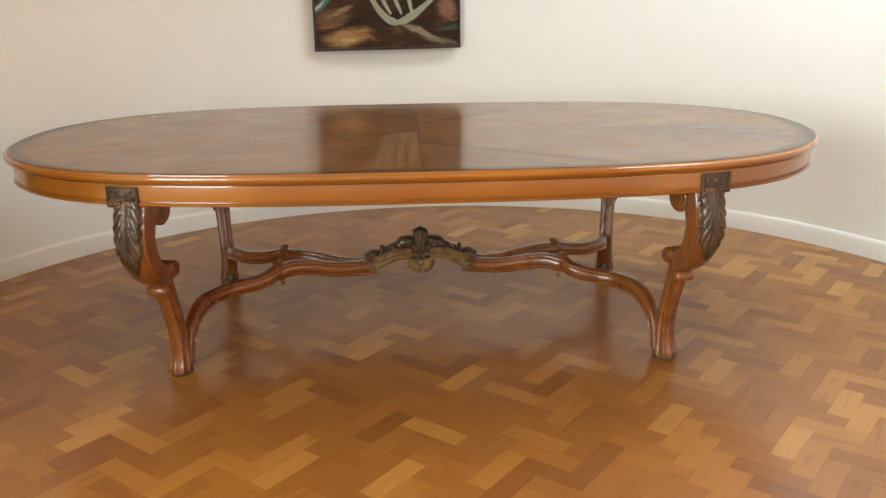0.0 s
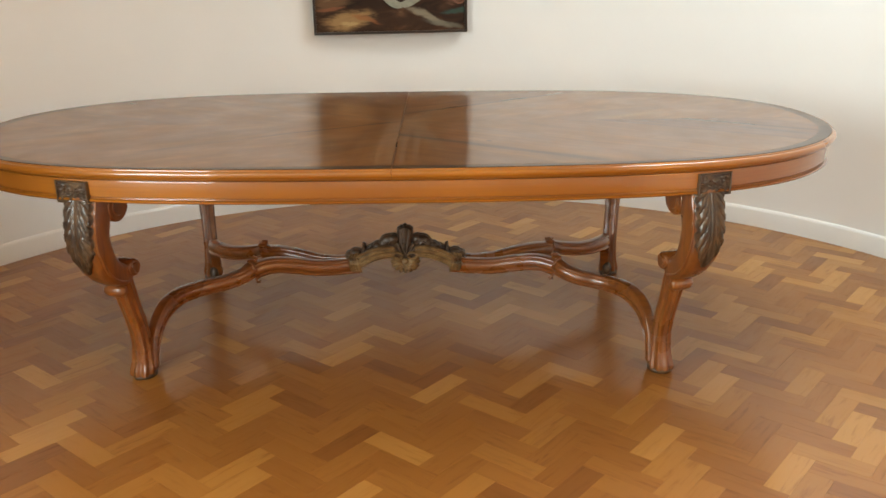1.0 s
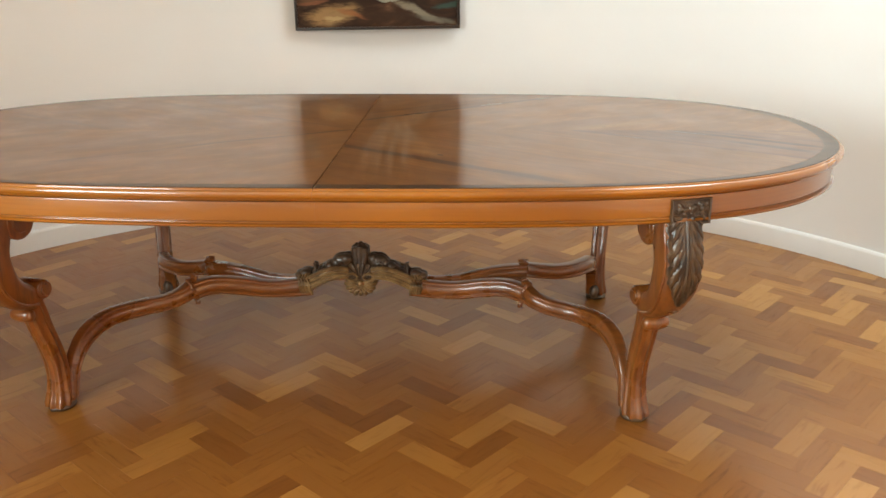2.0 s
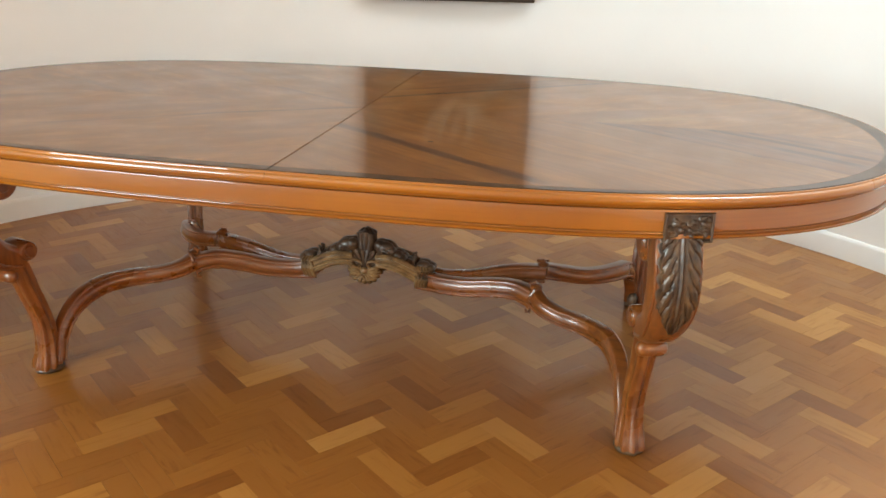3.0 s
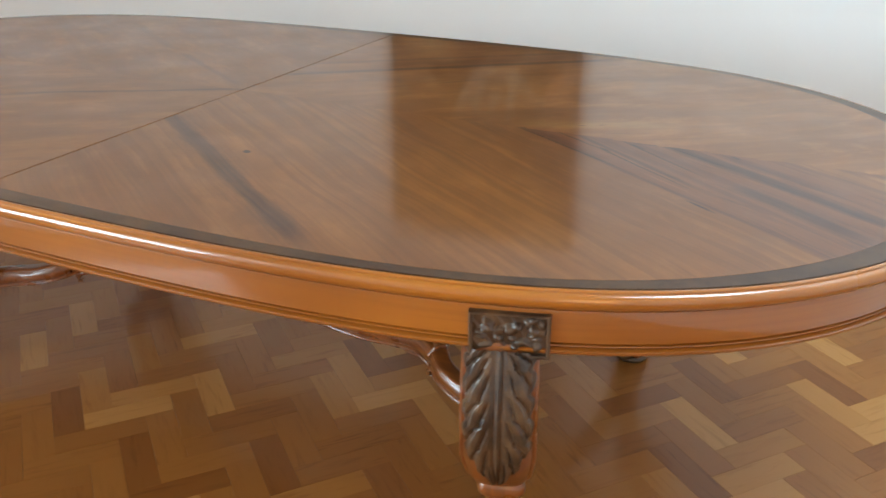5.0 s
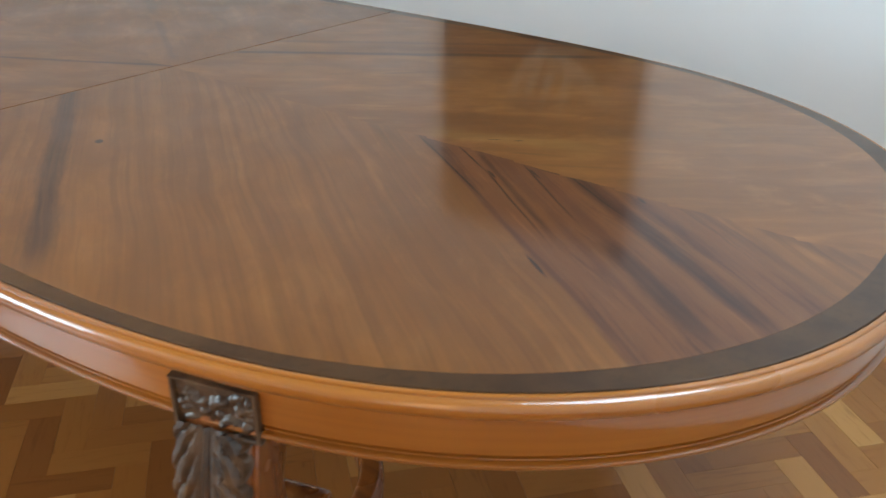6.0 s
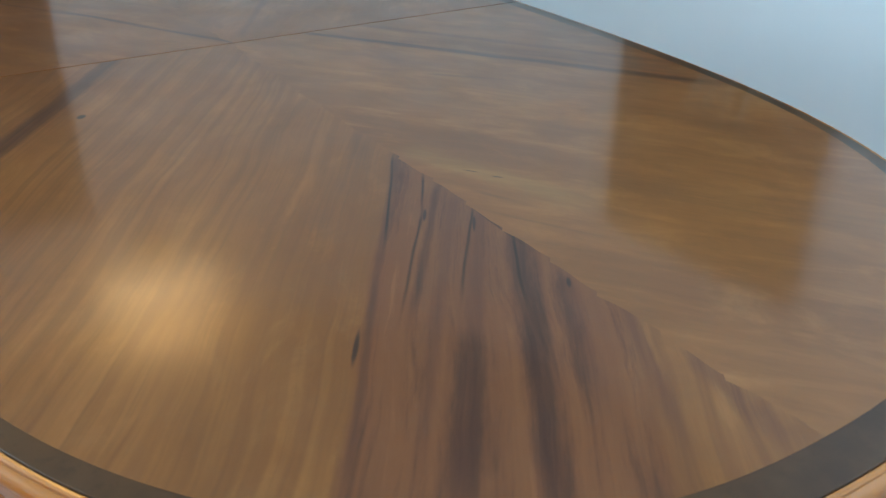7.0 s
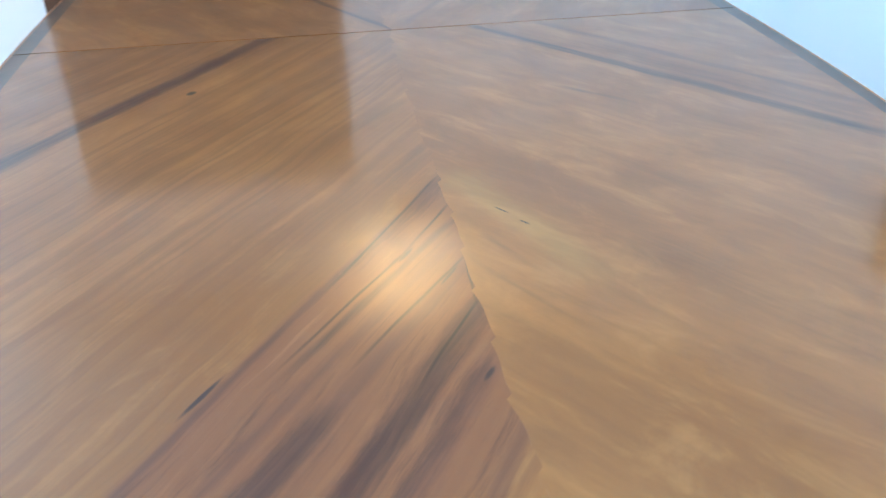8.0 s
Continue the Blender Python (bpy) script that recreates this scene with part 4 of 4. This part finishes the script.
def canvas_paint():
    g = Graph("painted_canvas")
    c = g.coords()
    x, y, z = g.xyz(c)
    w = g.noise(g.mapped(c, (2.0, 1, 5.0)), 1.6, 4, 0.6, 1.6)
    drag = g.noise(g.mapped(c, (14.0, 1, 60.0)), 1.0, 4, 0.6, 0.8)
    sway = g.math("MULTIPLY", g.math("SUBTRACT", g.noise(c, 9.0, 3), 0.5), 0.06)
    base = g.ramp(w, [(0.30, (0.018, 0.009, 0.006)), (0.50, (0.045, 0.019, 0.010)), (0.66, (0.085, 0.038, 0.019)), (0.82, (0.150, 0.080, 0.040))])
    for px, pz, ra, rb, turn, colour, strength in PATCHES:
        ca, sa = math.cos(radians(turn)), math.sin(radians(turn))
        dx, dz = g.math("ADD", g.math("SUBTRACT", x, px), sway), g.math("ADD", g.math("SUBTRACT", z, pz), g.math("MULTIPLY", sway, 0.6))
        a = g.math("DIVIDE", g.math("ADD", g.math("MULTIPLY", dx, ca), g.math("MULTIPLY", dz, sa)), ra)
        b = g.math("DIVIDE", g.math("SUBTRACT", g.math("MULTIPLY", dz, ca), g.math("MULTIPLY", dx, sa)), rb)
        r = g.math("SQRT", g.math("ADD", g.math("MULTIPLY", a, a), g.math("MULTIPLY", b, b)))
        r = g.math("ADD", r, g.math("MULTIPLY", g.math("SUBTRACT", drag, 0.5), 0.8))
        base = g.mix(g.math("MULTIPLY", g.math("SUBTRACT", 1.0, g.step(r, 0.45, 1.15)), strength), base, colour)
    upper = g.step(z, 0.52, 0.75)
    base = g.mix(g.math("MULTIPLY", upper, 0.75), base, (0.24, 0.115, 0.030))
    base = g.mix(g.math("MULTIPLY", g.step(drag, 0.50, 0.75), 0.22), base, (0.020, 0.011, 0.008))
    g.bump(g.math("ADD", drag, g.math("MULTIPLY", g.noise(c, 130.0, 4), 0.5)), 0.3, 0.002)
    return g.finish(base, 0.6, spec=0.15)


CANVAS = canvas_paint()
PALE = simple("pale_brush_paint", (0.29, 0.28, 0.22), 0.5, vary=0.40, scale=45)
PALE_DIM = simple("dull_pale_brush_paint", (0.25, 0.24, 0.185), 0.5, vary=0.40, scale=45)
RUST = simple("rust_brush_paint", (0.16, 0.055, 0.030), 0.5, vary=0.4, scale=18)


def painting():
    wide, high = 0.838, 0.93
    pic = thing("painting", "dark framed oil painting with pale curved strokes on brown", "painting")
    # a chord across the curved wall
    a, b = Vector((-0.541, 1.685, 0.957)), Vector((0.292, 1.770, 0.962))
    along = (b - a).normalized()
    back = Vector((-along.y, along.x, 0))
    m = Matrix.Identity(4)
    for r in range(3):
        m[r][0], m[r][1], m[r][2], m[r][3] = along[r], back[r], (0, 0, 1)[r], a[r]
    pic.matrix_world = m
    f = 0.014
    for lo, hi in (((0, 0), (wide, f)), ((0, high - f), (wide, high)), ((0, f), (f, high - f)), ((wide - f, f), (wide, high - f))):
        part("frame_bar", box((lo[0], -0.020, lo[1]), (hi[0], 0.012, hi[1]), 0.002), FRAMEPAINT, pic)
    part("canvas", box((f, -0.010, f), (wide - f, 0.010, high - f)), CANVAS, pic, "canvas painted in browns, ochre and teal", False)

    def stroke(pts, widths, mat, level=0):
        bm = bmesh.new()
        path = smooth_path([(p[0], p[1], w) for p, w in zip(pts, widths)], 8)
        yy = -0.0105 - 0.0007 * level
        rings = []
        for i, p in enumerate(path):
            q0, q1 = path[max(i - 1, 0)], path[min(i + 1, len(path) - 1)]
            t = Vector((q1[0] - q0[0], q1[1] - q0[1], 0)).normalized()
            n = Vector((-t.y, t.x, 0)) * p[2]
            rings.append([(p[0] + n.x * k, yy - h, p[1] + n.y * k) for k, h in ((-1, 0), (-0.6, 0.0012), (0, 0.0008), (0.6, 0.0013), (1, 0), (0, -0.0006))])
        add_loft(bm, rings)
        part("brush_stroke", bm, mat, pic)

    # the ring, and the pale ribs that meet below
    ring = [(0.795 + 0.032 * math.cos(a), 0.185 + 0.030 * math.sin(a)) for a in [i * 0.7 for i in range(10)]]
    stroke(ring, [0.005] * 10, RUST, 1)
    stroke([(0.305, 0.36), (0.322, 0.31), (0.360, 0.235), (0.410, 0.178), (0.455, 0.152), (0.490, 0.150)], [0.009, 0.013, 0.015, 0.020, 0.020, 0.010], PALE_DIM, 2)
    stroke([(0.745, 0.355), (0.715, 0.315), (0.640, 0.245), (0.570, 0.192), (0.510, 0.158), (0.470, 0.150)], [0.006, 0.010, 0.014, 0.021, 0.020, 0.010], PALE_DIM, 3)
    for x0, x1, x2 in ((0.385, 0.400, 0.440), (0.455, 0.470, 0.500), (0.535, 0.545, 0.560)):
        stroke([(x0 - 0.006, 0.375), (x0, 0.33), (x1, 0.265), (x2, 0.195)], [0.002, 0.008, 0.011, 0.006], PALE, 4)


painting()

# ---- the lamp on the curved wall ----


def wall_lamp():
    a = radians(159.5)
    d = Vector((math.cos(a), math.sin(a), 0))
    w = Vector((CX, CY, 2.33)) + d * RAD
    lamp = thing("wall_lamp", "lit glass bowl lamp on a brass arm high on the wall", "lamp")
    bm = bmesh.new()
    rings = []
    side = Vector((-d.y, d.x, 0))
    for depth, r in ((0.0, 0.055), (0.010, 0.055), (0.018, 0.040), (0.022, 0.015)):
        rings.append([w - d * depth + (side * math.cos(t) + Vector((0, 0, 1)) * math.sin(t)) * r for t in [2 * math.pi * k / 24 for k in range(24)]])
    add_loft(bm, rings)
    part("wall_plate", bm, BRASS, lamp)
    bm = bmesh.new()
    add_tube(bm, [w - d * 0.02, w - d * 0.06 + Vector((0, 0, -0.02)), w - d * 0.10 + Vector((0, 0, -0.01)), w - d * 0.115 + Vector((0, 0, 0.02))], [0.008] * 4)
    part("arm", bm, BRASS, lamp)
    bm = bmesh.new()
    rings = []
    for depth, k in ((-0.055, 0.10), (-0.052, 0.45), (-0.038, 0.80), (-0.012, 0.97), (0.020, 1.0), (0.020, 0.965), (-0.012, 0.93), (-0.036, 0.76), (-0.047, 0.42), (-0.049, 0.08)):
        rings.append([w - d * (0.145 - 0.115 * k * math.cos(t)) + side * 0.205 * k * math.sin(t) + Vector((0, 0, 0.075 + depth)) for t in [2 * math.pi * j / 36 for j in range(36)]])
    add_loft(bm, rings)
    part("shade", bm, LAMPGLASS, lamp, "glowing warm glass bowl")


wall_lamp()

# ---- the parquet blocks ----
BW, BL, GAP = 0.0714, 0.2142, 0.0004
ORIGIN, TURN_DEG = (0.0095, 0.0922), 50.4
UX, UY = math.cos(radians(TURN_DEG)), math.sin(radians(TURN_DEG))


def block_geometry():
    """One block, long along x, its top at z = 0, with chamfered top edges."""
    a, b, c = BL / 2 - GAP / 2, BW / 2 - GAP / 2, 0.0001
    v = [(-a, -b, -0.011), (a, -b, -0.011), (a, b, -0.011), (-a, b, -0.011), (-a, -b, -c), (a, -b, -c), (a, b, -c), (-a, b, -c),
         (-a + c, -b + c, 0), (a - c, -b + c, 0), (a - c, b - c, 0), (-a + c, b - c, 0)]
    f = [(0, 1, 5, 4), (1, 2, 6, 5), (2, 3, 7, 6), (3, 0, 4, 7), (4, 5, 9, 8), (5, 6, 10, 9), (6, 7, 11, 10), (7, 4, 8, 11), (8, 9, 10, 11)]
    return v, f


def block_mesh(name, verts, faces, uvs, mat):
    me = bpy.data.meshes.new(name)
    me.from_pydata(verts, [], faces)
    layer = me.uv_layers.new(name="grain")
    flat = np.array([uvs[i] for f in faces for i in f], dtype=np.float32).ravel()
    layer.data.foreach_set("uv", flat)
    me.materials.append(mat)
    me.update()
    return me


def parquet_places():
    for k in range(-110, 70):
        for m in range(-16, 16):
            for u, v, turn in ((k + 6 * m + 1.5, k + 0.5, 0.0), (k + 3.5 + 6 * m, k - 0.5, 90.0)):
                x = ORIGIN[0] + BW * (u * UX - v * UY)
                y = ORIGIN[1] + BW * (u * UY + v * UX)
                inside = math.hypot(x - CX, y - CY) < RAD + 0.12 if y > CY else (WX - 0.12 < x < EX + 0.12 and y > SY - 0.05)
                if y > CY and x < WX - 0.12:
                    inside = False
                if inside:
                    yield x, y, TURN_DEG + turn


BV, BF = block_geometry()
single = block_mesh("parquet_block", BV, BF, [(p[0], p[1]) for p in BV], BLOCK_ONE)
many_v, many_f, many_uv = [], [], []
rnd = random.Random(11)
count = 0
for x, y, turn in parquet_places():
    lift = rnd.uniform(-0.00015, 0.0)
    wry = rnd.uniform(-0.25, 0.25)
    if -1.0 < x < 1.85 and -1.70 < y < -0.22 and count < 300:
        ob = new("parquet_block", single)
        ob.parent = floor
        ob.matrix_basis = pose(x, y, lift, 0, 0, turn + wry)
        count += 1
        continue
    c, s = math.cos(radians(turn + wry)), math.sin(radians(turn + wry))
    n0 = len(many_v)
    shift = (rnd.uniform(0, 9), rnd.uniform(0, 9))
    many_v += [(x + p[0] * c - p[1] * s, y + p[0] * s + p[1] * c, p[2] + lift) for p in BV]
    many_uv += [(p[0] + shift[0], p[1] + shift[1]) for p in BV]
    many_f += [tuple(i + n0 for i in f) for f in BF]
field = new("parquet_field", block_mesh("parquet_field", many_v, many_f, many_uv, BLOCK_MANY))
field.parent = floor
tagged(field, "further herringbone parquet blocks", kind="stuff")
